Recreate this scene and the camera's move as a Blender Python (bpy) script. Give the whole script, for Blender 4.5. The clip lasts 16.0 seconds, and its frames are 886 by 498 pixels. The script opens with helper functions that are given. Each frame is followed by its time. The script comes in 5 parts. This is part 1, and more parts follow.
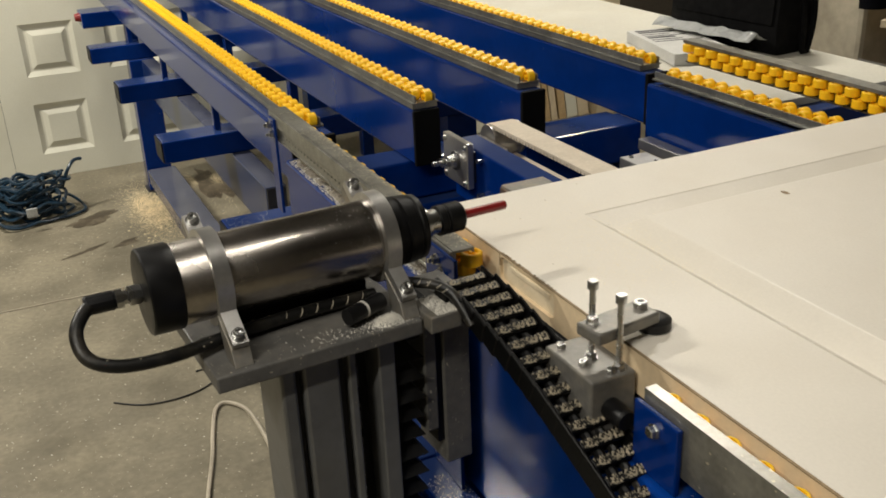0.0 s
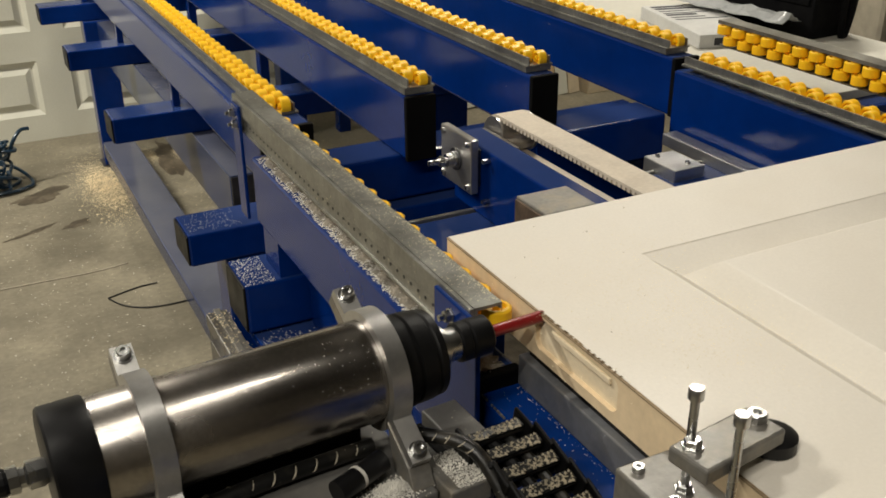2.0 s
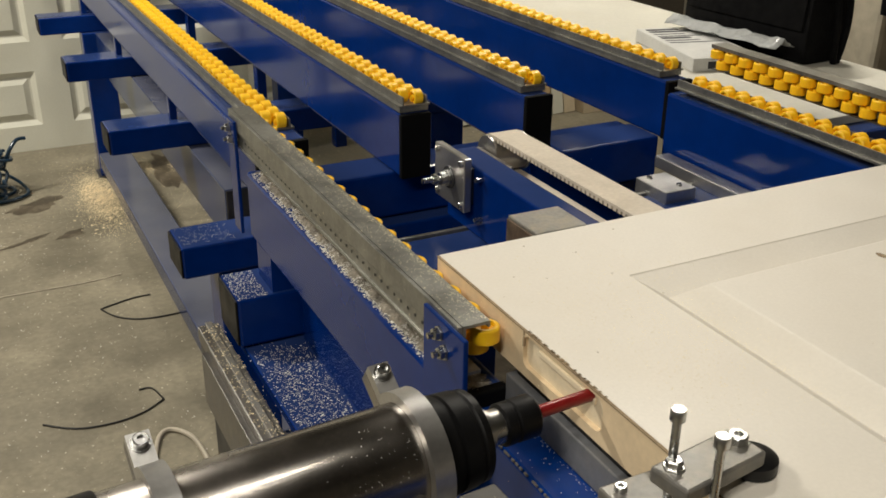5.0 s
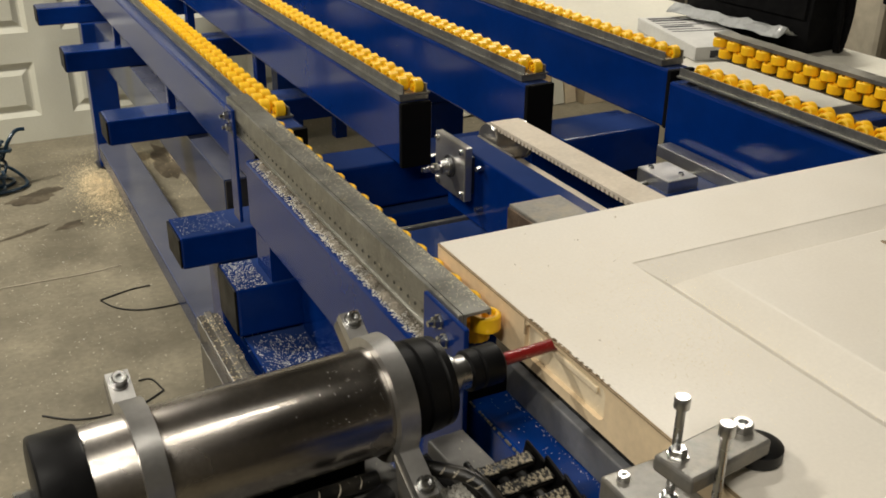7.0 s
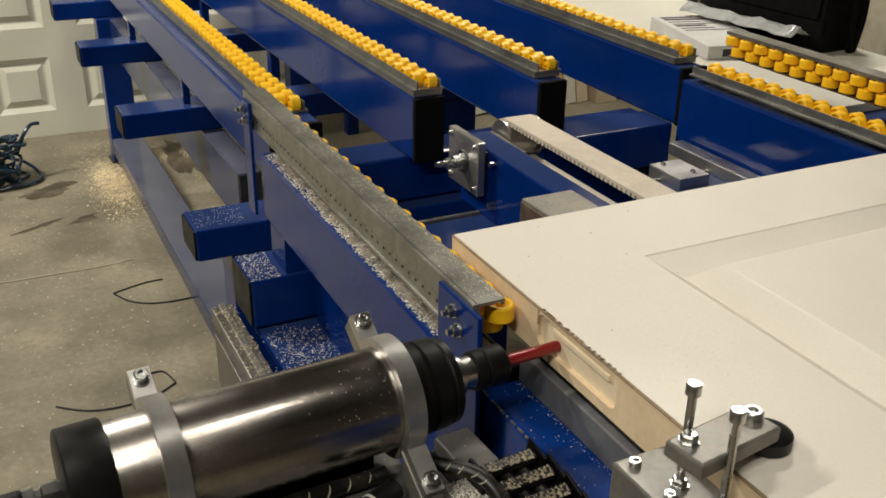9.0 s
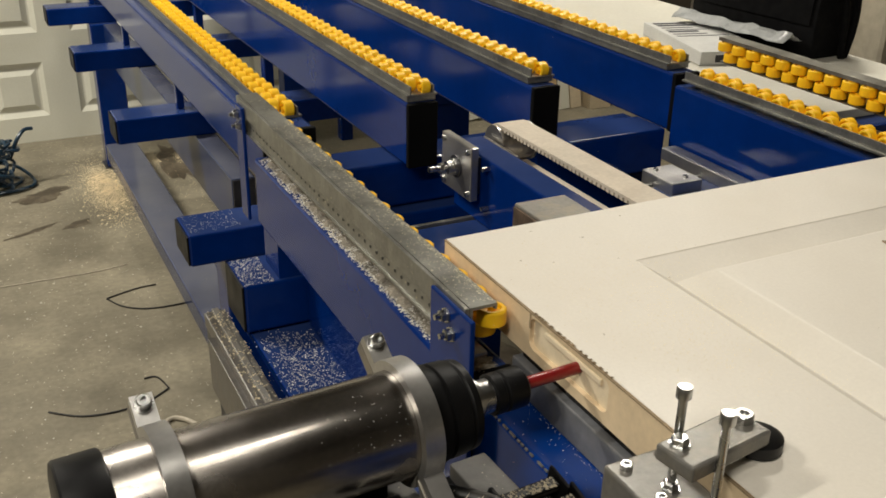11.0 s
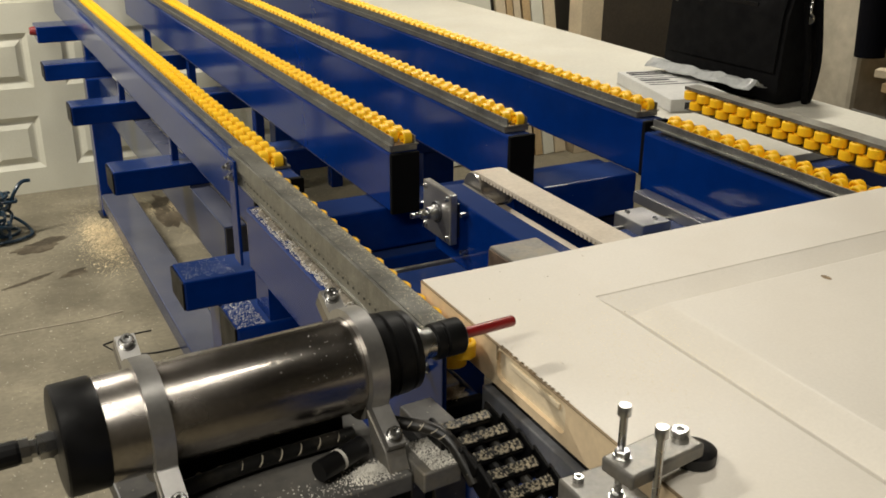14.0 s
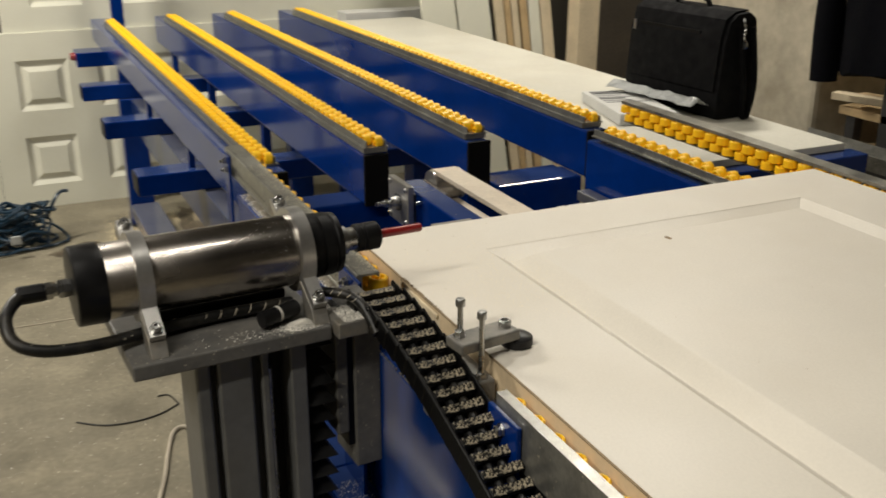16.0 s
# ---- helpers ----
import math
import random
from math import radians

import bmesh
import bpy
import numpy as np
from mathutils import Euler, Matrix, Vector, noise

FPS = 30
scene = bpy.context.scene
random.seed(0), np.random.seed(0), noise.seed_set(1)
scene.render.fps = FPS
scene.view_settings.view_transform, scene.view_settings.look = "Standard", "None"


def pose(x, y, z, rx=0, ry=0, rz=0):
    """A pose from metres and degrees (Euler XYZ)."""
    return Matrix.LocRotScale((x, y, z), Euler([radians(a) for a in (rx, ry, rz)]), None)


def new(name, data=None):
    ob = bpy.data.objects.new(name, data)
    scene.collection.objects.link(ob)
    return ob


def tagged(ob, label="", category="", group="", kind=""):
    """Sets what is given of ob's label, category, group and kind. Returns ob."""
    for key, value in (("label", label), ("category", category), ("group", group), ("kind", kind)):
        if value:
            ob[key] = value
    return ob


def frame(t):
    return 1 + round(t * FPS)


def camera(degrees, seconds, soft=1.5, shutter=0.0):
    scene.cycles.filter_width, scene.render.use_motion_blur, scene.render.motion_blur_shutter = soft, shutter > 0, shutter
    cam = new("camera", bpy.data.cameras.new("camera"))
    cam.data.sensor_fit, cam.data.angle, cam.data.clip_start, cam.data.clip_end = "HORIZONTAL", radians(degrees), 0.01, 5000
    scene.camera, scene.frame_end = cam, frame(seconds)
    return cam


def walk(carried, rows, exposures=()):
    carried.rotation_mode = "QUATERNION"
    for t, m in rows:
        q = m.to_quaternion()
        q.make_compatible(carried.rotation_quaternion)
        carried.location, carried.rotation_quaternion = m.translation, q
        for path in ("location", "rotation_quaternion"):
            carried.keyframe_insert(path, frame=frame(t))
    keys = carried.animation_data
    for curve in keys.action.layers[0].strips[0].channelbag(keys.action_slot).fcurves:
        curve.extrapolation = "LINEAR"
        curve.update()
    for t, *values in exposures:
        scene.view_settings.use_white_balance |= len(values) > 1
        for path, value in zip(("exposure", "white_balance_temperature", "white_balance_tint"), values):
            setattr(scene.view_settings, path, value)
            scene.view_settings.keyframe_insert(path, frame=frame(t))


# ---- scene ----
cam = camera(49.0, 16.0, soft=1.7, shutter=0.5)
PATH = [
    (0.0, -0.4829, -1.0508, 1.3582, 66.348, 2.163, -25.906),
    (0.5, -0.4780, -0.9785, 1.3438, 65.930, 0.982, -25.839),
    (1.0, -0.4330, -0.8657, 1.3138, 63.821, 0.004, -27.286),
    (1.5, -0.4046, -0.7925, 1.3130, 63.900, 0.388, -27.147),
    (2.0, -0.3935, -0.7680, 1.3114, 64.406, 0.313, -27.021),
    (2.5, -0.3905, -0.7652, 1.3065, 64.228, -0.294, -27.103),
    (3.0, -0.3938, -0.7709, 1.3134, 64.689, -0.321, -27.097),
    (3.5, -0.3924, -0.7758, 1.3153, 65.158, -0.575, -27.112),
    (6.0, -0.3944, -0.7772, 1.3188, 65.392, -0.731, -26.862),
    (6.5, -0.3907, -0.7699, 1.3152, 65.401, -0.646, -26.807),
    (7.0, -0.3901, -0.7706, 1.3094, 64.894, -0.685, -26.867),
    (7.5, -0.3967, -0.7708, 1.3048, 64.472, -0.786, -27.123),
    (8.0, -0.4019, -0.7739, 1.3062, 64.634, -0.678, -26.509),
    (8.5, -0.4020, -0.7741, 1.3046, 64.777, -0.905, -26.378),
    (9.0, -0.4008, -0.7812, 1.3074, 64.846, -0.940, -26.138),
    (11.5, -0.4002, -0.7858, 1.3072, 65.261, -1.035, -26.551),
    (12.0, -0.4006, -0.7926, 1.3086, 65.256, -0.733, -26.553),
    (12.5, -0.3982, -0.7987, 1.3101, 65.245, -0.635, -26.797),
    (13.0, -0.3992, -0.8168, 1.3197, 66.088, -0.520, -27.025),
    (13.5, -0.4081, -0.8352, 1.3311, 67.262, -0.376, -27.079),
    (14.0, -0.4200, -0.8646, 1.3405, 67.762, -0.417, -27.154),
    (14.5, -0.4352, -0.9112, 1.3506, 68.199, -0.593, -27.335),
    (15.0, -0.4548, -1.0015, 1.3572, 68.818, -1.320, -28.538),
    (15.5, -0.4562, -1.0908, 1.3611, 69.064, -1.375, -28.693),
    (16.0, -0.4397, -1.2238, 1.3780, 69.498, -0.195, -25.124),
]
walk(cam, [(t, pose(x, y, z, rx, ry, rz)) for t, x, y, z, rx, ry, rz in PATH])

# ---- light: warm unseen area lamps overhead, the last two added as fill ----
world = bpy.data.worlds.new("hall_air")
world.use_nodes = True
scene.world = world
world.node_tree.nodes["Background"].inputs["Color"].default_value = (0.9, 0.93, 1.0, 1)
world.node_tree.nodes["Background"].inputs["Strength"].default_value = 0.12
scene.view_settings.exposure = 0.0


def overhead_lamp(x, y, z, length, power, turn=0, width=0.09):
    data = bpy.data.lights.new("area_lamp", "AREA")
    data.shape, data.size, data.size_y, data.energy = "RECTANGLE", width, length, power
    data.color = (1.0, 0.94, 0.83)
    ob = new("area_lamp", data)
    ob.matrix_world = pose(x, y, z, 0, 0, turn)
    return ob


overhead_lamp(-2.2, -1.55, 2.98, 1.5, 64, 90)
overhead_lamp(-0.75, -0.65, 2.98, 1.3, 11, 90, 0.05)
overhead_lamp(-0.9, -1.0, 2.98, 1.0, 4, 90, 0.03)
# added fill for the back doors, set clear of the spindle's reflection
overhead_lamp(-1.65, 2.45, 2.98, 1.0, 131, 90)
# added fill for the right side, table and pillar
overhead_lamp(1.95, 1.75, 2.98, 1.2, 68, 90)



# ---- materials ----
def material(name, color, rough=0.5, metal=0.0, vary=0.15, scale=8.0, bump=0.0, fine=120.0, spec=0.5, stain=None, stain_scale=3.0, stain_amount=0.5, speck=None, speck_at=0.72, speck_scale=90.0, settled=None):
    m = bpy.data.materials.new(name)
    m.use_nodes = True
    nt = m.node_tree
    n, l = nt.nodes, nt.links
    bsdf = n["Principled BSDF"]
    bsdf.inputs["Roughness"].default_value = rough
    bsdf.inputs["Metallic"].default_value = metal
    bsdf.inputs["Specular IOR Level"].default_value = spec
    tc = n.new("ShaderNodeTexCoord")
    big = n.new("ShaderNodeTexNoise")
    big.inputs["Scale"].default_value, big.inputs["Detail"].default_value = scale, 4
    l.new(tc.outputs["Object"], big.inputs["Vector"])
    small = n.new("ShaderNodeTexNoise")
    small.inputs["Scale"].default_value, small.inputs["Detail"].default_value = fine, 3
    l.new(tc.outputs["Object"], small.inputs["Vector"])
    ramp = n.new("ShaderNodeMapRange")
    ramp.inputs["From Min"].default_value, ramp.inputs["From Max"].default_value = 0.3, 0.7
    ramp.inputs["To Min"].default_value, ramp.inputs["To Max"].default_value = 1 - vary, 1 + vary
    l.new(big.outputs["Fac"], ramp.inputs["Value"])
    ramp2 = n.new("ShaderNodeMapRange")
    ramp2.inputs["From Min"].default_value, ramp2.inputs["From Max"].default_value = 0.3, 0.7
    ramp2.inputs["To Min"].default_value, ramp2.inputs["To Max"].default_value = 1 - vary * 0.5, 1 + vary * 0.5
    l.new(small.outputs["Fac"], ramp2.inputs["Value"])
    mul = n.new("ShaderNodeMath")
    mul.operation = "MULTIPLY"
    l.new(ramp.outputs[0], mul.inputs[0])
    l.new(ramp2.outputs[0], mul.inputs[1])
    col = n.new("ShaderNodeVectorMath")
    col.operation = "SCALE"
    col.inputs[0].default_value = color
    l.new(mul.outputs[0], col.inputs["Scale"])
    out = col.outputs[0]
    if stain:
        st = n.new("ShaderNodeTexNoise")
        st.inputs["Scale"].default_value, st.inputs["Detail"].default_value, st.inputs["Roughness"].default_value = stain_scale, 6, 0.65
        l.new(tc.outputs["Object"], st.inputs["Vector"])
        sr = n.new("ShaderNodeMapRange")
        sr.inputs["From Min"].default_value, sr.inputs["From Max"].default_value = 0.48, 0.68
        sr.inputs["To Max"].default_value = stain_amount
        l.new(st.outputs["Fac"], sr.inputs["Value"])
        mix = n.new("ShaderNodeMix")
        mix.data_type = "RGBA"
        l.new(sr.outputs[0], mix.inputs["Factor"])
        l.new(out, mix.inputs["A"])
        mix.inputs["B"].default_value = (*stain, 1)
        out = mix.outputs["Result"]
    if settled:
        geo = n.new("ShaderNodeNewGeometry")
        sep = n.new("ShaderNodeSeparateXYZ")
        l.new(geo.outputs["Normal"], sep.inputs[0])
        up = n.new("ShaderNodeMapRange")
        up.inputs["From Min"].default_value, up.inputs["From Max"].default_value, up.inputs["To Max"].default_value = 0.85, 0.99, 0.62
        l.new(sep.outputs["Z"], up.inputs["Value"])
        dm = n.new("ShaderNodeMath")
        dm.operation = "MULTIPLY"
        l.new(up.outputs[0], dm.inputs[0])
        l.new(ramp.outputs[0], dm.inputs[1])
        mix = n.new("ShaderNodeMix")
        mix.data_type = "RGBA"
        l.new(dm.outputs[0], mix.inputs["Factor"])
        l.new(out, mix.inputs["A"])
        mix.inputs["B"].default_value = (*settled, 1)
        out = mix.outputs["Result"]
    if speck:
        sp = n.new("ShaderNodeTexNoise")
        sp.inputs["Scale"].default_value, sp.inputs["Detail"].default_value = speck_scale, 2
        l.new(tc.outputs["Object"], sp.inputs["Vector"])
        sq = n.new("ShaderNodeMapRange")
        sq.inputs["From Min"].default_value, sq.inputs["From Max"].default_value = speck_at, speck_at + 0.03
        l.new(sp.outputs["Fac"], sq.inputs["Value"])
        mix = n.new("ShaderNodeMix")
        mix.data_type = "RGBA"
        l.new(sq.outputs[0], mix.inputs["Factor"])
        l.new(out, mix.inputs["A"])
        mix.inputs["B"].default_value = (*speck, 1)
        out = mix.outputs["Result"]
    l.new(out, bsdf.inputs["Base Color"])
    rr = n.new("ShaderNodeMapRange")
    rr.inputs["From Min"].default_value, rr.inputs["From Max"].default_value = 0.3, 0.7
    rr.inputs["To Min"].default_value, rr.inputs["To Max"].default_value = max(0.03, rough * 0.8), min(1, rough * 1.2)
    l.new(big.outputs["Fac"], rr.inputs["Value"])
    l.new(rr.outputs[0], bsdf.inputs["Roughness"])
    if bump:
        b = n.new("ShaderNodeBump")
        b.inputs["Strength"].default_value, b.inputs["Distance"].default_value = bump, 0.004
        l.new(small.outputs["Fac"], b.inputs["Height"])
        l.new(b.outputs[0], bsdf.inputs["Normal"])
    return m


BLUE = material("blue_enamel", (0.0010, 0.022, 0.150), 0.12, 0, 0.14, 4, 0.0, 45, spec=0.25, speck=(0.33, 0.31, 0.27), speck_at=0.785, speck_scale=190, settled=(0.034, 0.058, 0.150))
# brighter than BLUE and without the settled layer
BLUE_PLAIN = material("brighter_blue_enamel", (0.0016, 0.030, 0.180), 0.15, 0, 0.16, 5, 0.0, 45, spec=0.25, speck=(0.33, 0.31, 0.27), speck_at=0.775, speck_scale=190)
# grey tone holds both dust and the floor's reflection as colour
BLUE_GREY = material("dust_and_reflection_blue", (0.012, 0.030, 0.105), 0.18, 0, 0.2, 6, 0.0, 60, spec=0.5, stain=(0.05, 0.064, 0.11), stain_scale=5, stain_amount=0.6, speck=(0.4, 0.38, 0.31), speck_at=0.76, speck_scale=200, settled=(0.15, 0.15, 0.165))
BELLOWS = material("black_bellows_cloth", (0.004, 0.004, 0.0042), 0.5, 0, 0.2, 30, 0.05, 120, spec=0.3)
END_CAP = material("matt_black_plastic", (0.0028, 0.0028, 0.003), 0.75, 0, 0.2, 20, 0.04, 200, spec=0.12)
CAP = material("black_plastic", (0.0030, 0.0030, 0.0033), 0.46, 0, 0.15, 20, 0.04, 200, spec=0.22)
ZINC = material("zinc_steel", (0.255, 0.252, 0.228), 0.36, 0.7, 0.22, 18, 0.06, 150, stain=(0.40, 0.39, 0.345), stain_scale=40, stain_amount=0.5, speck=(0.62, 0.56, 0.42), speck_at=0.70, speck_scale=170)
DARK_STEEL = material("dark_steel", (0.10, 0.10, 0.105), 0.4, 0.85, 0.2, 15, 0.05, 150)
BRUSHED = material("brushed_steel", (0.375, 0.348, 0.32), 0.25, 1.0, 0.22, 14, 0.0, 300, stain=(0.28, 0.25, 0.215), stain_scale=16, stain_amount=0.65, speck=(0.6, 0.52, 0.4), speck_at=0.81, speck_scale=130)
ALU = material("machined_aluminium", (0.52, 0.51, 0.49), 0.36, 0.9, 0.1, 14, 0.05, 220)
ALU_DULL = material("dusty_aluminium", (0.22, 0.21, 0.19), 0.5, 0.6, 0.2, 14, 0.1, 180, stain=(0.34, 0.29, 0.21), stain_scale=35, stain_amount=0.6)
STEEL_DULL = material("dull_grey_metal", (0.20, 0.19, 0.175), 0.42, 0.75, 0.18, 20, 0.08, 160, stain=(0.26, 0.23, 0.18), stain_scale=30, stain_amount=0.5)
GREY_STRIP = material("dull_grey_rail", (0.16, 0.165, 0.175), 0.42, 0.3, 0.2, 14, 0.06, 140, stain=(0.24, 0.23, 0.21), stain_scale=20, stain_amount=0.6, speck=(0.5, 0.46, 0.38), speck_at=0.74, speck_scale=200)
OIL = material("oil_and_shade_concrete", (0.075, 0.058, 0.036), 0.6, 0, 0.4, 9, 0.1, 60, stain=(0.15, 0.125, 0.085), stain_scale=14, stain_amount=0.9)
CLAMP_ALU = material("dusty_clamp_metal", (0.185, 0.178, 0.162), 0.42, 0.35, 0.18, 20, 0.08, 160, stain=(0.28, 0.25, 0.195), stain_scale=30, stain_amount=0.5)
RUST = material("rusty_steel", (0.11, 0.075, 0.05), 0.7, 0.2, 0.4, 40, 0.1, 200)
CHROME = material("bolt_steel", (0.50, 0.50, 0.49), 0.28, 1.0, 0.1, 30)
YELLOW = material("yellow_nylon", (0.98, 0.575, 0.012), 0.40, 0, 0.08, 30, 0.03, 200)
RED = material("red_lacquer", (0.25, 0.012, 0.012), 0.35, 0, 0.12, 40)
DOOR_WHITE = material("primed_door_skin", (0.745, 0.70, 0.615), 0.5, 0, 0.05, 4, 0.03, 300, stain=(0.68, 0.62, 0.52), stain_scale=2.2, stain_amount=0.45, speck=(0.4, 0.33, 0.22), speck_at=0.79, speck_scale=70)
EDGE_WOOD = material("pine_edge", (0.73, 0.575, 0.37), 0.55, 0, 0.10, 18, 0.04, 140, stain=(0.76, 0.61, 0.38), stain_scale=9, stain_amount=0.5)
SKIN_EDGE = material("fibreboard_edge", (0.30, 0.22, 0.13), 0.8, 0, 0.3, 30, 0.1, 200)
MORTISE = material("fresh_cut_pine", (0.80, 0.68, 0.48), 0.6, 0, 0.08, 30, 0.05, 200)
GARAGE = material("garage_door_paint", (0.69, 0.68, 0.57), 0.45, 0, 0.05, 3, 0.03, 150, stain=(0.57, 0.54, 0.42), stain_scale=1.6, stain_amount=0.4)
BOARD = material("white_board", (0.60, 0.58, 0.50), 0.6, 0, 0.08, 4, 0.03, 120, stain=(0.5, 0.46, 0.37), stain_scale=3, stain_amount=0.5)
CONCRETE = material("stained_concrete", (0.212, 0.187, 0.130), 0.7, 0, 0.26, 3.4, 0.15, 60, stain=(0.115, 0.100, 0.067), stain_scale=3.1, stain_amount=0.8, speck=(0.58, 0.53, 0.42), speck_at=0.69, speck_scale=110)
PLASTER = material("rough_plaster", (0.47, 0.42, 0.32), 0.85, 0, 0.2, 5, 0.5, 25, stain=(0.27, 0.235, 0.17), stain_scale=4, stain_amount=0.7)
# far darker than plaster, to hold down bounced light and reflections
WALL = material("low_bounce_wall", (0.075, 0.067, 0.052), 0.85, 0, 0.1, 3, 0.2, 40)
WOOD = material("raw_timber", (0.50, 0.36, 0.19), 0.65, 0, 0.2, 8, 0.1, 90)
WOOD_LIGHT = material("planed_lath", (0.62, 0.52, 0.36), 0.6, 0, 0.12, 8, 0.05, 90)
CLOTH = material("black_nylon_cloth", (0.0025, 0.0025, 0.003), 0.8, 0, 0.2, 40, 0.12, 420, spec=0.15)
JACKET = material("dark_fleece", (0.003, 0.0032, 0.005), 0.95, 0, 0.25, 20, 0.4, 120, spec=0.1)
RUBBER = material("black_rubber", (0.0045, 0.0045, 0.005), 0.42, 0, 0.2, 30, 0.05, 120, spec=0.35)
RUBBER_DUSTY = material("dusty_black_plastic", (0.006, 0.006, 0.0055), 0.42, 0, 0.3, 30, 0.1, 120, spec=0.4, stain=(0.07, 0.06, 0.045), stain_scale=40, stain_amount=0.45, speck=(0.42, 0.38, 0.3), speck_at=0.72, speck_scale=150)
GREY_PAINT = material("grey_anodised", (0.155, 0.156, 0.153), 0.45, 0.3, 0.14, 9, 0.05, 90, stain=(0.13, 0.125, 0.11), stain_scale=12, stain_amount=0.5, speck=(0.4, 0.36, 0.28), speck_at=0.77, speck_scale=190)
# also colours the column slots, with their shade painted in
GREY_DARK = material("dark_grey_and_slot_shade", (0.026, 0.027, 0.029), 0.45, 0.2, 0.12, 9, 0.05, 90, speck=(0.3, 0.27, 0.2), speck_at=0.78, speck_scale=190)
DUST_LIGHT = material("fine_sawdust", (0.86, 0.77, 0.56), 0.9, 0, 0.12, 60)
DUST_DARK = material("grimy_chips", (0.40, 0.35, 0.255), 0.9, 0, 0.3, 60)
PLATE_GREY = material("dusty_plate", (0.115, 0.112, 0.105), 0.5, 0.2, 0.2, 14, 0.08, 120, stain=(0.19, 0.175, 0.15), stain_scale=22, stain_amount=0.6, speck=(0.45, 0.41, 0.33), speck_at=0.70, speck_scale=260)
SAWDUST = material("sawdust", (0.80, 0.67, 0.43), 0.9, 0, 0.2, 30, 0.4, 200)
BEAM_DUST = material("grey_brown_sawdust", (0.235, 0.208, 0.165), 0.95, 0, 0.4, 60, 0.6, 260, speck=(0.55, 0.52, 0.45), speck_at=0.64, speck_scale=420)
DUST_GREY = material("dusty_chips", (0.68, 0.655, 0.59), 0.9, 0, 0.25, 60, 0.3, 200)
BELT = material("worn_belt", (0.60, 0.53, 0.43), 0.7, 0, 0.12, 12, 0.1, 160, stain=(0.42, 0.35, 0.27), stain_scale=14, stain_amount=0.4)
PAPER = material("printed_paper", (0.58, 0.575, 0.545), 0.6, 0, 0.08, 12)
INK = material("black_ink", (0.03, 0.03, 0.035), 0.7)
FILM = material("plastic_film", (0.40, 0.41, 0.40), 0.3, 0, 0.15, 25)
HOSE_BLUE = material("blue_hose", (0.009, 0.030, 0.055), 0.32, 0, 0.25, 20)
CABLE_WHITE = material("pale_cable", (0.45, 0.40, 0.31), 0.6)
BLACK_LINE = material("black_cable", (0.012, 0.011, 0.010), 0.6)
BRIGHT_BLUE = material("bright_blue_plastic", (0.01, 0.12, 0.45), 0.4)


# ---- mesh helpers ----
def part(name, bm, mat, parent=None, label="", smooth=False, at=None):
    me = bpy.data.meshes.new(name)
    bm.to_mesh(me)
    bm.free()
    for m in (mat if isinstance(mat, (list, tuple)) else [mat]):
        me.materials.append(m)
    if smooth:
        me.polygons.foreach_set("use_smooth", [True] * len(me.polygons))
        me.set_sharp_from_angle(angle=radians(35))
    ob = new(name, me)
    if parent:
        ob.parent = parent
    if at is not None:
        ob.matrix_basis = at
    if label:
        tagged(ob, label)
    return ob


def share(src, parent, m):
    ob = new(src.name.split(".")[0], src.data)
    ob.parent = parent
    ob.matrix_basis = m
    return ob


def thing(name, x, y, z, label, category, group="", kind=""):
    ob = new(name)
    ob.empty_display_size = 0.05
    ob.location = (x, y, z)
    return tagged(ob, label, category, group, kind)


def add_box(bm, x0, x1, y0, y1, z0, z1, bevel=0.0, mat=0):
    vs = [bm.verts.new((x, y, z)) for z in (z0, z1) for y in (y0, y1) for x in (x0, x1)]
    fs = [bm.faces.new([vs[i] for i in q]) for q in ((0, 2, 3, 1), (4, 5, 7, 6), (0, 1, 5, 4), (2, 6, 7, 3), (0, 4, 6, 2), (1, 3, 7, 5))]
    for fc in fs:
        fc.material_index = mat
    if bevel:
        es = list({e for fc in fs for e in fc.edges})
        bmesh.ops.bevel(bm, geom=es, offset=bevel, segments=2, profile=0.5, affect="EDGES", clamp_overlap=True)
    return bm


def box(x0, x1, y0, y1, z0, z1, bevel=0.0):
    return add_box(bmesh.new(), x0, x1, y0, y1, z0, z1, bevel)


def lathe(profile, axis="x", seg=32):
    """Turned shape: profile of (along, radius)."""
    bm = bmesh.new()
    rings = []
    for a, r in profile:
        ring = []
        for k in range(seg):
            w = 2 * math.pi * k / seg
            c, s = r * math.cos(w), r * math.sin(w)
            p = (a, c, s) if axis == "x" else (c, a, s) if axis == "y" else (c, s, a)
            ring.append(bm.verts.new(p))
        rings.append(ring)
    for a, b in zip(rings, rings[1:]):
        for k in range(seg):
            bm.faces.new((a[k], a[(k + 1) % seg], b[(k + 1) % seg], b[k]))
    bm.faces.new(rings[0][::-1])
    bm.faces.new(rings[-1])
    bmesh.ops.recalc_face_normals(bm, faces=bm.faces)
    return bm


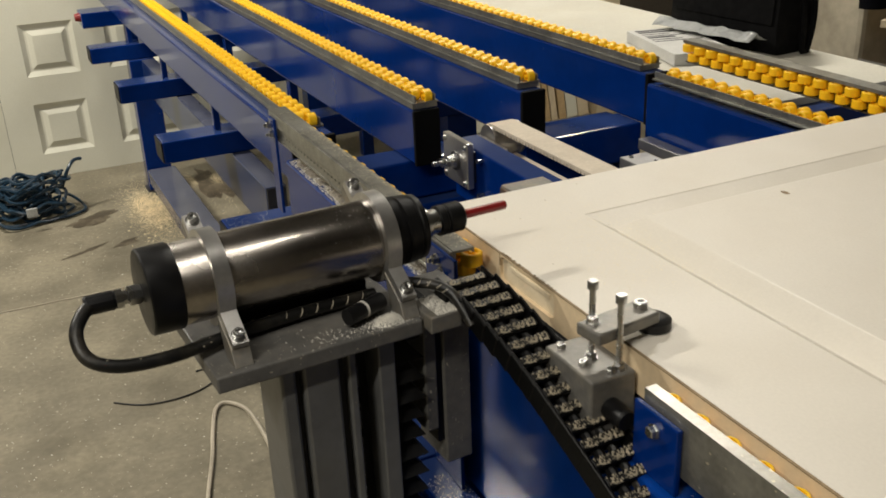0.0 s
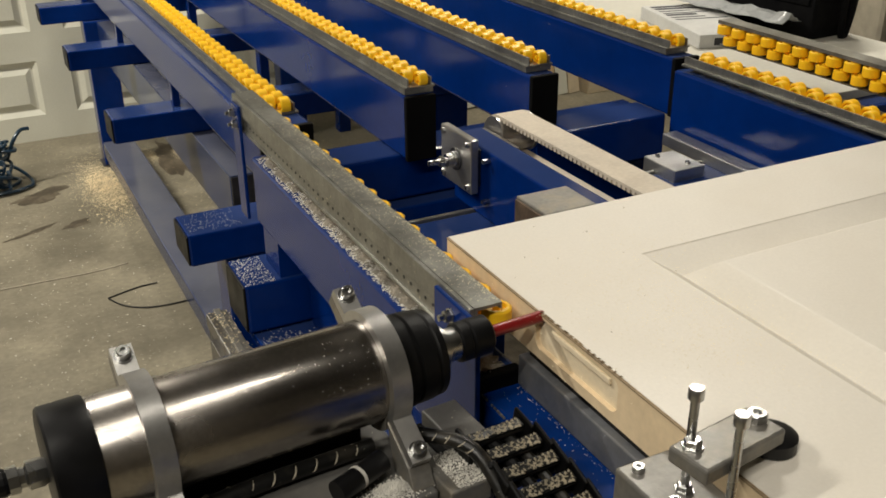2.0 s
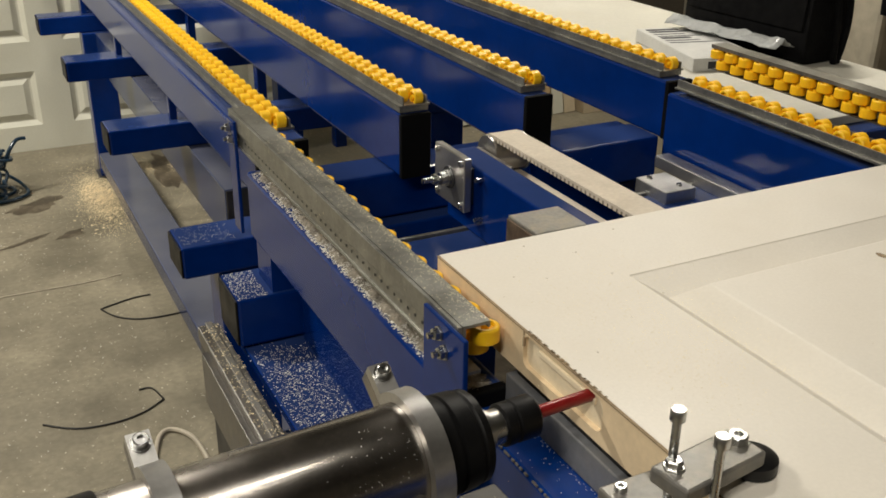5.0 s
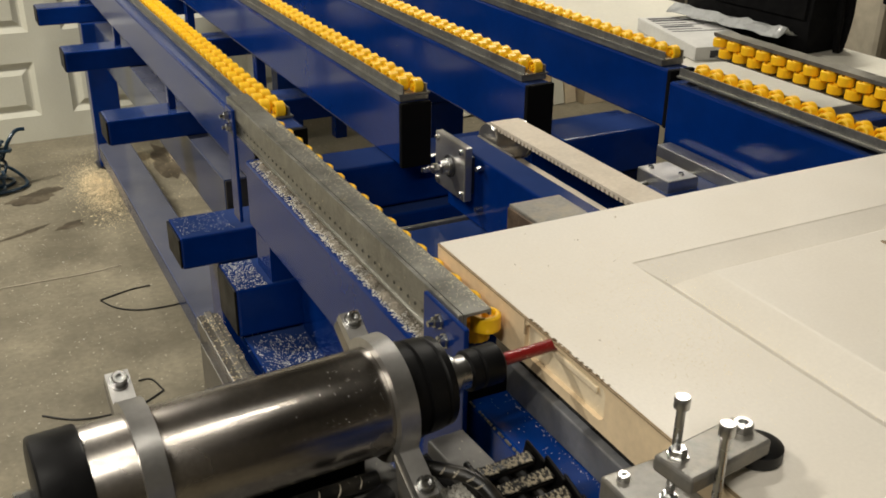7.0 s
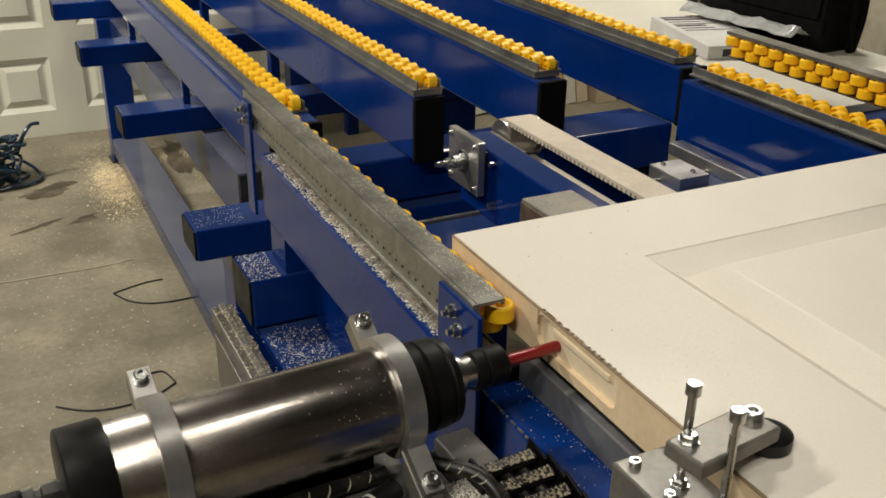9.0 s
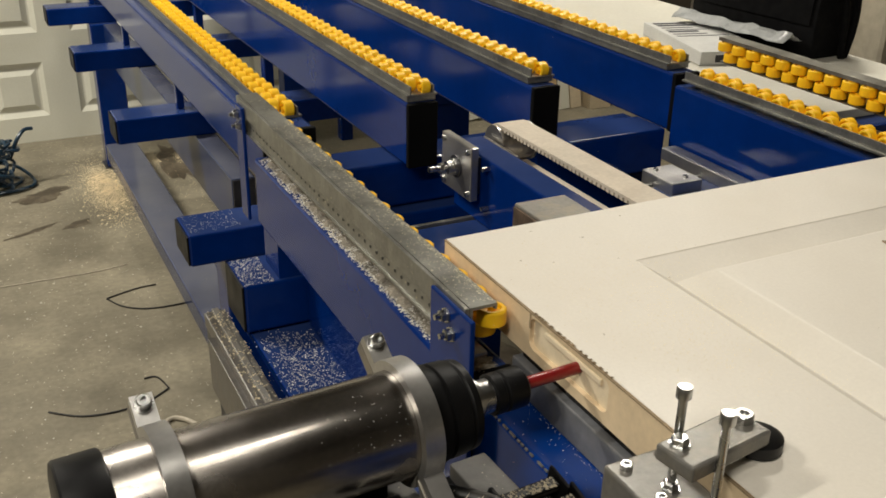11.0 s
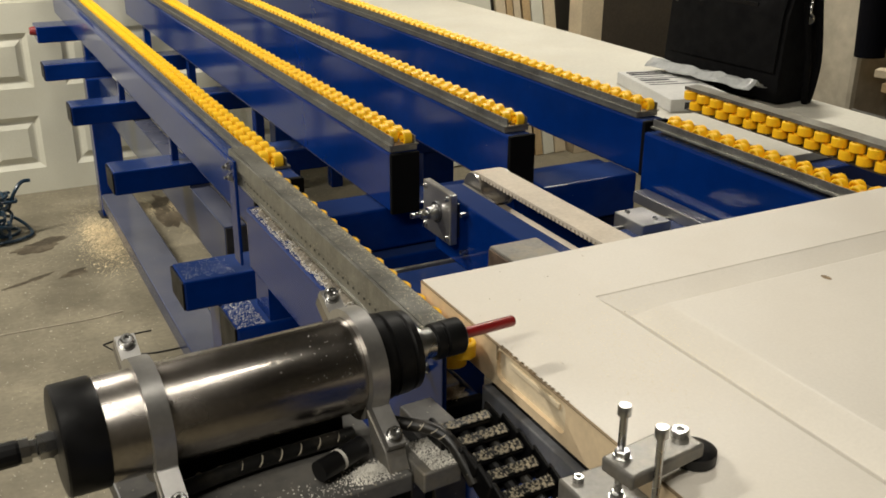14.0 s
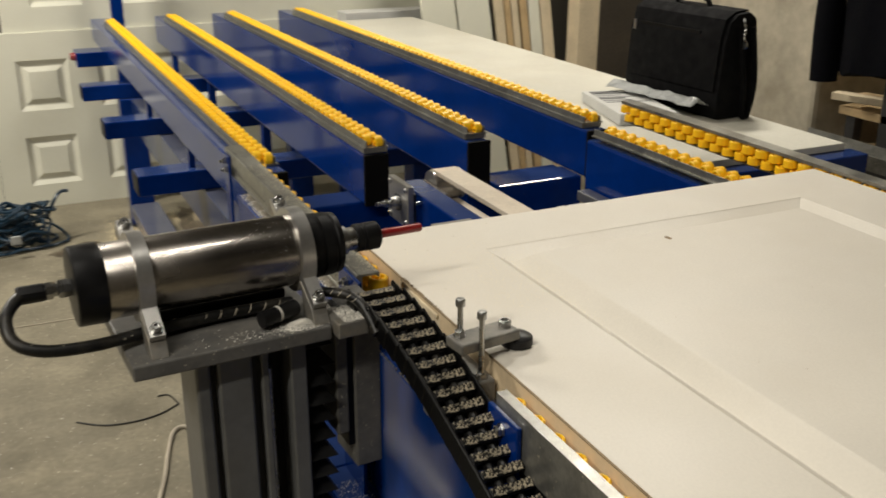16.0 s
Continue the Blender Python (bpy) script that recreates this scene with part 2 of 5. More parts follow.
def tube(points, r, seg=10, smooth_steps=6):
    """A round hose along a smooth line."""
    P = [Vector(p) for p in points]
    line = []
    for i in range(len(P) - 1):
        p0, p1, p2, p3 = P[max(i - 1, 0)], P[i], P[i + 1], P[min(i + 2, len(P) - 1)]
        for k in range(smooth_steps):
            u = k / smooth_steps
            line.append(0.5 * (2 * p1 + (p2 - p0) * u + (2 * p0 - 5 * p1 + 4 * p2 - p3) * u * u + (3 * p1 - p0 - 3 * p2 + p3) * u ** 3))
    line.append(P[-1])
    bm = bmesh.new()
    rings = []
    up = Vector((0.13, 0.21, 0.97))
    for i, p in enumerate(line):
        d = (line[min(i + 1, len(line) - 1)] - line[max(i - 1, 0)]).normalized()
        a = d.cross(up)
        a = a.normalized() if a.length > 1e-4 else d.orthogonal().normalized()
        b = d.cross(a).normalized()
        up = a.cross(d).normalized()
        rings.append([bm.verts.new(p + r * (math.cos(2 * math.pi * k / seg) * a + math.sin(2 * math.pi * k / seg) * b)) for k in range(seg)])
    for a, b in zip(rings, rings[1:]):
        for k in range(seg):
            bm.faces.new((a[k], a[(k + 1) % seg], b[(k + 1) % seg], b[k]))
    bm.faces.new(rings[0][::-1])
    bm.faces.new(rings[-1])
    bmesh.ops.recalc_face_normals(bm, faces=bm.faces)
    return bm


def prism(outline, axis, a0, a1, bevel=0.0):
    """An outline pushed along an axis; the outline's pairs are the two other axes in order."""
    bm = bmesh.new()

    def put(p, a):
        return (a, p[0], p[1]) if axis == "x" else (p[0], a, p[1]) if axis == "y" else (p[0], p[1], a)
    lo = [bm.verts.new(put(p, a0)) for p in outline]
    hi = [bm.verts.new(put(p, a1)) for p in outline]
    n = len(outline)
    bm.faces.new(lo)
    bm.faces.new(hi[::-1])
    for i in range(n):
        bm.faces.new((lo[i], hi[i], hi[(i + 1) % n], lo[(i + 1) % n]))
    bmesh.ops.recalc_face_normals(bm, faces=bm.faces)
    if bevel:
        bmesh.ops.bevel(bm, geom=list(bm.edges), offset=bevel, segments=2, profile=0.5, affect="EDGES", clamp_overlap=True)
    return bm


def bolt_mesh(r=0.006, h=0.006, stem=0.0):
    """Socket-head bolt standing on z = 0, with a recessed socket."""
    prof = [(-stem, r * 0.55), (0, r * 0.55), (0, r), (h * 0.85, r), (h, r * 0.85), (h, r * 0.5), (h * 0.5, r * 0.45)]
    return lathe(prof, "z", 14)


def hex_mesh(r=0.008, h=0.007):
    return lathe([(0, r * 1.25), (0.0015, r * 1.25), (0.0015, r), (h, r), (h + 0.001, r * 0.8)], "z", 6)


# ---- setting ----
FLOOR_OBJ = tagged(part("floor", box(-4.5, 3.2, -3.2, 3.42, -0.12, 0.0), CONCRETE), "worn dusty concrete workshop floor with stains and sawdust", "floor", kind="structure")
# unseen ceiling, west and south walls added to close the hall and limit fill
tagged(part("ceiling", box(-4.5, 3.2, -3.2, 3.42, 3.1, 3.2), WALL), "unseen hall ceiling, kept dark to cut bounced light", "ceiling", kind="structure")
tagged(part("wall_west", box(-4.62, -4.5, -3.2, 3.42, 0, 3.1), WALL), "unseen hall wall, kept dark to cut bounced light", "wall", kind="structure")
tagged(part("wall_south", box(-4.5, 3.2, -3.32, -3.2, 0, 3.1), WALL), "unseen hall wall, kept dark to cut bounced light", "wall", kind="structure")
tagged(part("wall_east", box(2.9, 3.02, -3.2, 3.42, 0, 3.1), PLASTER), "rough grey plastered hall wall", "wall", kind="structure")
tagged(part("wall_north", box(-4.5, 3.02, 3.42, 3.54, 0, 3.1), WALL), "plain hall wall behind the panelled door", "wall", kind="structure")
tagged(part("pillar_concrete", box(2.25, 2.9, 1.35, 2.15, 0, 3.1, 0.02), PLASTER), "rough bare concrete pillar with a chipped surface", "pillar", kind="structure")


def panel_leaf(x0, z0, y0, label):
    """Moulded six-panel door leaf lying on its long side."""
    top = thing("panel_door", x0, y0, z0, label, "door", "panel doors stored on edge")
    L, H, T = 2.03, 0.780, 0.04
    xs = [0, 0.122, 0.338, 0.46, 1.06, 1.18, 1.90, L]
    zs = [0, 0.105, 0.325, 0.443, 0.662, H]
    bm = bmesh.new()
    grid = {(i, j): bm.verts.new((x, 0, z)) for i, x in enumerate(xs) for j, z in enumerate(zs)}
    for i in range(len(xs) - 1):
        for j in range(len(zs) - 1):
            if i in (1, 3, 5) and j in (1, 3):
                prev = [grid[i, j], grid[i + 1, j], grid[i + 1, j + 1], grid[i, j + 1]]
                for ins, dep in ((0.005, 0.003), (0.02, 0.011), (0.028, 0.011), (0.05, 0.002), (0.052, 0.002)):
                    cur = [bm.verts.new(p) for p in ((xs[i] + ins, dep, zs[j] + ins), (xs[i + 1] - ins, dep, zs[j] + ins), (xs[i + 1] - ins, dep, zs[j + 1] - ins), (xs[i] + ins, dep, zs[j + 1] - ins))]
                    for q in range(4):
                        bm.faces.new((prev[q], prev[(q + 1) % 4], cur[(q + 1) % 4], cur[q]))
                    prev = cur
                bm.faces.new(prev)
            else:
                bm.faces.new((grid[i, j], grid[i + 1, j], grid[i + 1, j + 1], grid[i, j + 1]))
    bmesh.ops.recalc_face_normals(bm, faces=bm.faces)
    part("skin", bm, GARAGE, top, "cream moulded panel skin")
    part("core", box(0, L, 0.012, T, 0, H, 0.001), GARAGE, top)
    bm = bmesh.new()
    add_box(bm, 0, L, 0.0006, 0.012, H - 0.004, H)
    add_box(bm, 0, L, 0.0006, 0.012, 0, 0.004)
    add_box(bm, 0, 0.004, 0.0006, 0.012, 0.004, H - 0.004)
    add_box(bm, L - 0.004, L, 0.0006, 0.012, 0.004, H - 0.004)
    part("edge", bm, GARAGE, top)
    return top


panel_leaf(-0.447, 0.0, 3.36, "cream six-panel door lying on its long edge on the floor")
panel_leaf(-0.355, 0.7805, 3.372, "cream six-panel door stacked on another door")
panel_leaf(-2.4785, 0.0, 3.361, "cream six-panel door lying on its long edge on the floor")

# ---- conveyor: beams, roller rails ----
BEAM_TOP, WHEEL_TOP = 0.842, 0.867


def wheel_mesh(r=0.0135, w=0.016):
    bm = lathe([(-w / 2 - 0.001, r * 0.1), (-w / 2 - 0.001, r * 0.27), (-w / 2 + 0.004, r * 0.30), (-w / 2 + 0.004, r * 0.62), (-w / 2, r * 0.67), (-w / 2, r * 0.86), (-w / 2 + 0.0015, r), (w / 2 - 0.0015, r), (w / 2, r * 0.86), (w / 2, r * 0.62), (w / 2 - 0.003, r * 0.58), (w / 2 - 0.003, r * 0.3), (w / 2 + 0.001, r * 0.28), (w / 2 + 0.001, r * 0.1)], "x", 14)
    return bm


def blue_beam(x0, x1, y0, y1, z0, z1, label, mat=None):
    top = thing("support_beam", 0, 0, 0, label, "beam", "long blue conveyor beams")
    part("tube", box(x0, x1, y0, y1, z0, z1, 0.005), mat or BLUE, top)
    part("end_cap", box(x0 - 0.0008, x1 + 0.0008, y0 - 0.005, y0 + 0.0065, z0 - 0.0008, z1 + 0.0008, 0.002), END_CAP, top, "black plastic end cap")
    return top


WHEEL_SRC = []


def wheel_part(parent, m):
    if not WHEEL_SRC:
        WHEEL_SRC.append(part("wheel", wheel_mesh(), YELLOW, parent, smooth=True, at=m))
        return WHEEL_SRC[0]
    return share(WHEEL_SRC[0], parent, m)


def flow_rail(xc, y0, y1, zb, label, half=0.0225, lift=0.0):
    """U channel on a beam with two staggered rows of wheels."""
    top = thing("roller_rail", 0, 0, 0, label, "roller rail", "yellow wheel roller rails")
    if lift:
        part("packing_bar", box(xc - half - 0.004, xc + half + 0.004, y0 + 0.002, y1, zb, zb + lift - 0.0005, 0.001), ZINC, top, "galvanised flat bar under the channel")
        zb += lift
    h, t = 0.017, 0.0025
    prof = [(xc - half - 0.006, zb), (xc + half + 0.006, zb), (xc + half + 0.006, zb + 0.003), (xc + half, zb + 0.003), (xc + half, zb + h), (xc + half - t, zb + h), (xc + half - t, zb + 0.003),
            (xc - half + t, zb + 0.003), (xc - half + t, zb + h), (xc - half, zb + h), (xc - half, zb + 0.003), (xc - half - 0.006, zb + 0.003)]
    part("channel", prism(prof, "y", y0, y1), ZINC, top)
    y, k = y0 + 0.014, 0
    while y < y1 - 0.01:
        wheel_part(top, pose(xc + (-0.0095 if k % 2 else 0.0095), y, zb + 0.0115 + 0.0005 * math.sin(k * 2.3)))
        y += 0.0184
        k += 1
    return top


# left face, right face, near end, rail's middle, gap before the rail
BEAMS = ((-0.008, 0.075, 0.60, 0.045, 0.055), (0.258, 0.312, 0.652, 0.287, 0.006), (0.508, 0.562, 0.66, 0.537, 0.022), (0.81, 0.866, 0.640, 0.838, 0.026))
for x0, x1, y0, xc, gap in BEAMS:
    blue_beam(x0, x1, y0, 3.22, BEAM_TOP - (0.090 if x0 < 0 else 0.112), BEAM_TOP, "deep blue enamelled steel beam carrying a roller rail")
    flow_rail(xc, y0 + gap, 3.0, BEAM_TOP + 0.001, "galvanised channel with staggered yellow nylon wheels on a blue beam", lift=0.0 if xc < 0.1 else 0.010)
# near machine part
blue_beam(0.790, 0.862, -1.6, 0.615, BEAM_TOP - 0.15, BEAM_TOP - 0.012, "deep blue steel beam under the door slab")
flow_rail(0.822, -1.5, 0.60, BEAM_TOP - 0.001, "galvanised channel with yellow nylon wheels under the door slab")
blue_beam(-0.052, 0.0, -0.14, 0.50, BEAM_TOP - 0.100, BEAM_TOP, "deep blue steel beam strewn with sawdust under the guide fence")


def fence(name, x_web, side, y0, y1, z0, z1, label, w=0.036):
    """Side guide: channel on edge with lying wheels that touch the door's edge. side: +1 faces +x."""
    top = thing(name, 0, 0, 0, label, "guide fence")
    t = 0.003
    s = side
    prof = [(x_web, z0), (x_web + s * w * 0.7, z0), (x_web + s * w * 0.7, z0 + t), (x_web + s * t, z0 + t), (x_web + s * t, z1 - t), (x_web + s * (w - 0.002), z1 - t), (x_web + s * (w - 0.002), z1 - 0.006), (x_web + s * w, z1 - 0.006), (x_web + s * w, z1), (x_web, z1)]
    part("channel", prism(prof, "y", y0, y1), ZINC, top)
    return top


fence_left = fence("guide_fence", -0.0485, 1, -0.145, 0.57, 0.865, 0.915, "galvanised perforated guide rail on edge with lying yellow wheels", 0.0265)
k, y = 0, -0.128
while y < 0.56:
    z = 0.875 if k % 2 else 0.8935
    wheel_part(fence_left, pose(-0.0172, y, z, 0, 90, 0))
    y += 0.0184
    k += 1
# thin dark discs paint the shade of the punched holes
hole = None
for k in range(44):
    m = pose(-0.0491, -0.13 + k * 0.0158, 0.8805)
    if hole is None:
        hole = part("hole", lathe([(-0.0003, 0.0017), (0.0002, 0.0017)], "x", 8), DARK_STEEL, fence_left, "dark disc painted as a punched hole's shade", at=m)
    else:
        share(hole, fence_left, m)
part("upper_web", box(-0.0530, -0.0488, -0.145, 0.57, 0.8915, 0.9148, 0.0008), ZINC, fence_left, "raised upper band of the rail")
part("lip", box(-0.0506, -0.0485, -0.145, 0.57, 0.866, 0.869), ZINC, fence_left)

fence_right = fence("guide_fence", 0.902, -1, -1.5, 0.60, 0.868, 0.917, "galvanised guide rail on edge with lying yellow wheels", 0.032)
k, y = 0, 0.585
while y > -1.4:
    wheel_part(fence_right, pose(0.8745, y, 0.9015 if k % 2 == 0 else 0.884, 0, 90, 0))
    y -= 0.0184
    k += 1


def bracket(y, w, z0, z1, label):
    top = thing("fence_bracket", -0.0515, y, z0, label, "bracket", "blue fence brackets")
    part("plate", box(-0.006, -0.001, -w / 2, w / 2, 0, z1 - z0, 0.0015), BLUE, top)
    for dz, dy in ((0.028, -0.004), (0.014, 0.006)):
        b = part("bolt", hex_mesh(0.006, 0.006), CHROME, top, "zinc hexagon bolt", at=pose(-0.006, dy, z1 - z0 - dz, 0, -90, 0))
        part("stud", lathe([(0, 0.003), (0.012, 0.003)], "z", 8), CHROME, b)
    return top


bracket(0.545, 0.034, 0.735, 0.906, "blue flat steel bracket bolted to the guide fence")
bracket(-0.125, 0.078, 0.60, 0.912, "blue flat steel bracket with zinc bolts under the fence end")

# ---- door slab on the machine ----
DW, DL, DT, DZ = 0.86, 2.03, 0.044, 0.911


def door_slab():
    top = thing("door_slab", 0, 0, DZ, "white primed panel door lying on the rollers, pine edge bare", "door")
    bm = bmesh.new()
    # inset, depth, inset on the hinge and head sides: a small step, a flat bed, a raised field with a sloping rim
    groove = [(0, 0.0, 0), (0.0008, -0.0007, 0.001), (0.0022, -0.0012, 0.003), (0.0165, -0.0088, 0.040), (0.0178, -0.0088, 0.041), (0.0480, 0.0056, 0.056), (0.0505, 0.0062, 0.058)]
    xs = [0.0016, 0.145, 0.715, DW]
    ys = [-DL, -1.90, -1.32, -1.15, -0.118, 0]
    grid = {}
    for i, x in enumerate(xs):
        for j, y in enumerate(ys):
            grid[i, j] = bm.verts.new((x, y, 0))
    for i in range(3):
        for j in range(5):
            if i == 1 and j in (1, 3):
                continue
            bm.faces.new((grid[i, j], grid[i + 1, j], grid[i + 1, j + 1], grid[i, j + 1]))
    for j in (1, 3):
        prev = [grid[1, j], grid[2, j], grid[2, j + 1], grid[1, j + 1]]
        x0, x1, y0, y1 = xs[1], xs[2], ys[j], ys[j + 1]
        for ins, dep, rin in groove[1:]:
            cur = [bm.verts.new(p) for p in ((x0 + ins, y0 + ins, dep), (x1 - rin, y0 + ins, dep), (x1 - rin, y1 - rin, dep), (x0 + ins, y1 - rin, dep))]
            for q in range(4):
                bm.faces.new((prev[q], prev[(q + 1) % 4], cur[(q + 1) % 4], cur[q]))
            prev = cur
        bm.faces.new(prev)
    bmesh.ops.recalc_face_normals(bm, faces=bm.faces)
    part("skin", bm, DOOR_WHITE, top, "off-white primed moulded skin")
    part("skin_edge", box(-0.0004, 0.0014, -DL, -0.0005, -0.0017, -0.0003), SKIN_EDGE, top, "thin brown line of the skin at the edge")
    part("core", box(0.02, DW, -DL, -0.0005, -DT, -0.018), EDGE_WOOD, top)
    # stile along the worked edge, cut out round the mortise with its rounded ends
    y0, y1, z0, z1 = -0.281, -0.165, -0.0345, -0.0040
    part("stile", box(0.0045, 0.02, -DL, -0.0005, -DT, -0.0018), MORTISE, top, "fresh routed lock recess in the pine stile")
    bm = bmesh.new()
    add_box(bm, 0.0, 0.0045, y1, -0.0005, -DT, -0.0018)
    add_box(bm, 0.0, 0.0045, -DL, y0, -DT, -0.0018)
    add_box(bm, 0.0, 0.0045, y0, y1, -DT, z0)
    add_box(bm, 0.0, 0.0045, y0, y1, z1, -0.0018)
    r = 0.008
    for yc, sy in ((y0, 1), (y1, -1)):
        for zc, sz in ((z0, 1), (z1, -1)):
            arc = [(yc + sy * r * (1 - math.cos(a)), zc + sz * r * (1 - math.sin(a))) for a in [math.pi / 2 * k / 6 for k in range(7)]]
            f = [bm.verts.new((0.0, yc, zc))] + [bm.verts.new((0.0, p, q)) for p, q in arc]
            g = [bm.verts.new((0.0045, yc, zc))] + [bm.verts.new((0.0045, p, q)) for p, q in arc]
            bm.faces.new(f)
            for k in range(1, 7):
                bm.faces.new((f[k], f[k + 1], g[k + 1], g[k]))
    part("edge_band", bm, EDGE_WOOD, top, "bare pine door edge with a routed lock recess")
    part("ridge", box(0.0022, 0.0046, y0 + 0.014, y1 - 0.020, -0.0165, -0.0105, 0.0012), MORTISE, top, "thin wood ridge left in the routed recess")
    # torn fibres along the upper lip of the recess
    rnd = random.Random(31)
    bm = bmesh.new()
    for k in range(17):
        y = y0 + (y1 - y0) * (k + rnd.uniform(0, 0.8)) / 17
        w, h, o = rnd.uniform(0.001, 0.0035), rnd.uniform(0.0006, 0.0022), rnd.uniform(0.0003, 0.0016)
        v = [bm.verts.new(c) for c in ((0.003, y - w, 0.0002), (0.003, y + w, 0.0002), (-o, y + w * 0.3, h * 0.5), (0.0005, y - w * 0.4, h))]
        for q in ((0, 1, 2), (0, 2, 3), (1, 3, 2), (0, 3, 1)):
            bm.faces.new([v[i] for i in q])
    tagged(part("splinters", bm, SKIN_EDGE, top, "torn wood fibres along the routed edge"), kind="stuff")
    part("cut_edge", box(-0.0006, 0.001, y1 - 0.0012, y1 + 0.0006, -0.016, -0.0020), SKIN_EDGE, top, "thin brown strip at the end of the cut")
    bm = bmesh.new()
    bmesh.ops.create_uvsphere(bm, u_segments=8, v_segments=4, radius=0.006)
    for v in bm.verts:
        v.co = (v.co.x * 0.7, v.co.y * 1.2, max(v.co.z, 0) * 0.12)
    part("mark", bm, SKIN_EDGE, top, "small brown mark", at=pose(0.39, -0.2, 0.0066))
    return top


door_slab()


# ---- spindle carriage (moves) ----
def carriage():
    """Origin: the front clamp's upper bolt."""
    top = thing("router_carriage", -0.155, -0.15, 0.96, "router spindle in aluminium clamps on a dusty grey plate and column", "router")
    ay, az, R = -0.042, -0.0495, 0.040

    def turned(name, prof, mat, label="", seg=48, parent=top):
        return part(name, lathe([(a, r) for a, r in prof], "x", seg), mat, parent, label, smooth=True, at=pose(0, ay, az))
    turned("spindle_body", [(-0.214, R - 0.001), (-0.2125, R), (0.0045, R), (0.0058, R - 0.001)], BRUSHED, "polished steel spindle body")
    rear = turned("rear_cap", [(-0.2435, 0.036), (-0.2425, 0.0405), (-0.241, 0.0418), (-0.214, 0.0422), (-0.2125, 0.0412)], RUBBER, "ribbed black rubber rear cap")
    turned("front_cap", [(0.0045, 0.036), (0.0055, 0.0372), (0.018, 0.0372), (0.019, 0.0345), (0.0215, 0.0345), (0.0225, 0.0365), (0.035, 0.036), (0.036, 0.0345), (0.038, 0.0345), (0.039, 0.0352), (0.0445, 0.0345), (0.0465, 0.030)], CAP, "black ribbed front cap")
    turned("nose", [(0.046, 0.0172), (0.057, 0.0168), (0.0575, 0.0135), (0.072, 0.0135)], CHROME, "bright steel collet nose")
    turned("collet_nut", [(0.0685, 0.014), (0.070, 0.0165), (0.077, 0.0165), (0.078, 0.0152), (0.080, 0.0152), (0.081, 0.0166), (0.097, 0.0166), (0.100, 0.013)], CAP, "black collet nut", 24)
    bit = turned("router_bit", [(0.099, 0.0052), (0.1545, 0.0052), (0.156, 0.0044)], RED, "dark red router bit", 16)
    gland = turned("cable_gland", [(-0.276, 0.006), (-0.268, 0.0075), (-0.2675, 0.0095), (-0.261, 0.0095), (-0.2605, 0.007), (-0.257, 0.007), (-0.2555, 0.0100), (-0.247, 0.0100), (-0.2425, 0.008)], CHROME, "bright metal cable gland", 8)
    # clamps: strap over the upper front side, base block behind it
    tilt = math.atan2(-0.076, -0.114)
    d = Vector((math.cos(tilt), math.sin(tilt)))   # from upper ear to lower ear, in y, z
    n = Vector((d.y, -d.x))
    if n.y < 0:
        n = -n
    c = Vector((ay, az))

    def clamp(xc):
        outer, inner, ear_out, ear_low, ear_h = R + 0.0075, R + 0.0003, 0.070, 0.083, 0.0085
        pts = []
        a0 = math.asin(ear_h / outer)
        pts += [c - d * ear_out + n * 0.0005, c - d * ear_out + n * ear_h]
        for k in range(25):
            w = math.pi - a0 - (math.pi - 2 * a0) * k / 24
            pts.append(c + d * (outer * math.cos(w)) + n * (outer * math.sin(w)))
        pts += [c + d * ear_low + n * ear_h, c + d * ear_low + n * 0.0005]
        for k in range(25):
            w = math.pi * k / 24
            pts.append(c + d * (inner * math.cos(w)) + n * (max(inner * math.sin(w), 0.0005)))
        strap = part("clamp_strap", prism([(p.x, p.y) for p in pts], "x", xc - 0.0078, xc + 0.0078), ALU, top, "machined aluminium clamp strap", smooth=True)
        ring = [c + d * (inner * math.cos(w)) + n * min(inner * math.sin(w), -0.0005) for w in [-math.pi * k / 24 for k in range(25)]]
        ring += [c - d * ear_out - n * 0.0005, c - d * ear_out - n * 0.011]
        ring += [c + d * (outer * math.cos(w)) + n * (outer * math.sin(w)) for w in [-math.pi + 0.25 + (math.pi - 0.5) * k / 20 for k in range(21)]]
        base = part("clamp_base", prism([(p.x, p.y) for p in ring], "x", xc - 0.0078, xc + 0.0078), ALU_DULL, top, "dull aluminium lower half of the clamp")
        foot = [c + d * (outer - 0.004) - n * 0.0006, c + d * ear_low - n * 0.0006, Vector((-0.119, -0.112)), Vector((-0.088, -0.112))]
        part("foot", prism([(p.x, p.y) for p in foot], "x", xc - 0.009, xc + 0.009, 0.0008), ALU_DULL, base, "aluminium foot under the ear")
        ang = math.degrees(math.atan2(n.y, n.x)) - 90
        for s in (-0.062, 0.0745):
            p = c + d * s + n * (ear_h + 0.0002)
            w = part("washer", lathe([(0, 0.0068), (0.0014, 0.0068)], "z", 16), CHROME, strap, at=pose(xc, p.x, p.y, ang, 0, 0))
            part("bolt", bolt_mesh(0.0052, 0.0062), CHROME, strap, "socket head bolt", smooth=True, at=pose(xc, p.x + n.x * 0.0017, p.y + n.y * 0.0017, ang, 0, 0))
        return strap
    clamp(-0.003)
    clamp(-0.1765)
    # plate, column, bellows
    part("mount_rail", box(-0.16, -0.018, -0.045, 0.035, -0.112, -0.094, 0.002), CAP, top, "black mounting rail under the spindle")
    part("base_plate", box(-0.206, 0.005, -0.126, 0.045, -0.129, -0.112, 0.002), PLATE_GREY, top, "dusty grey base plate")
    zt, zl = -0.1295, -0.74
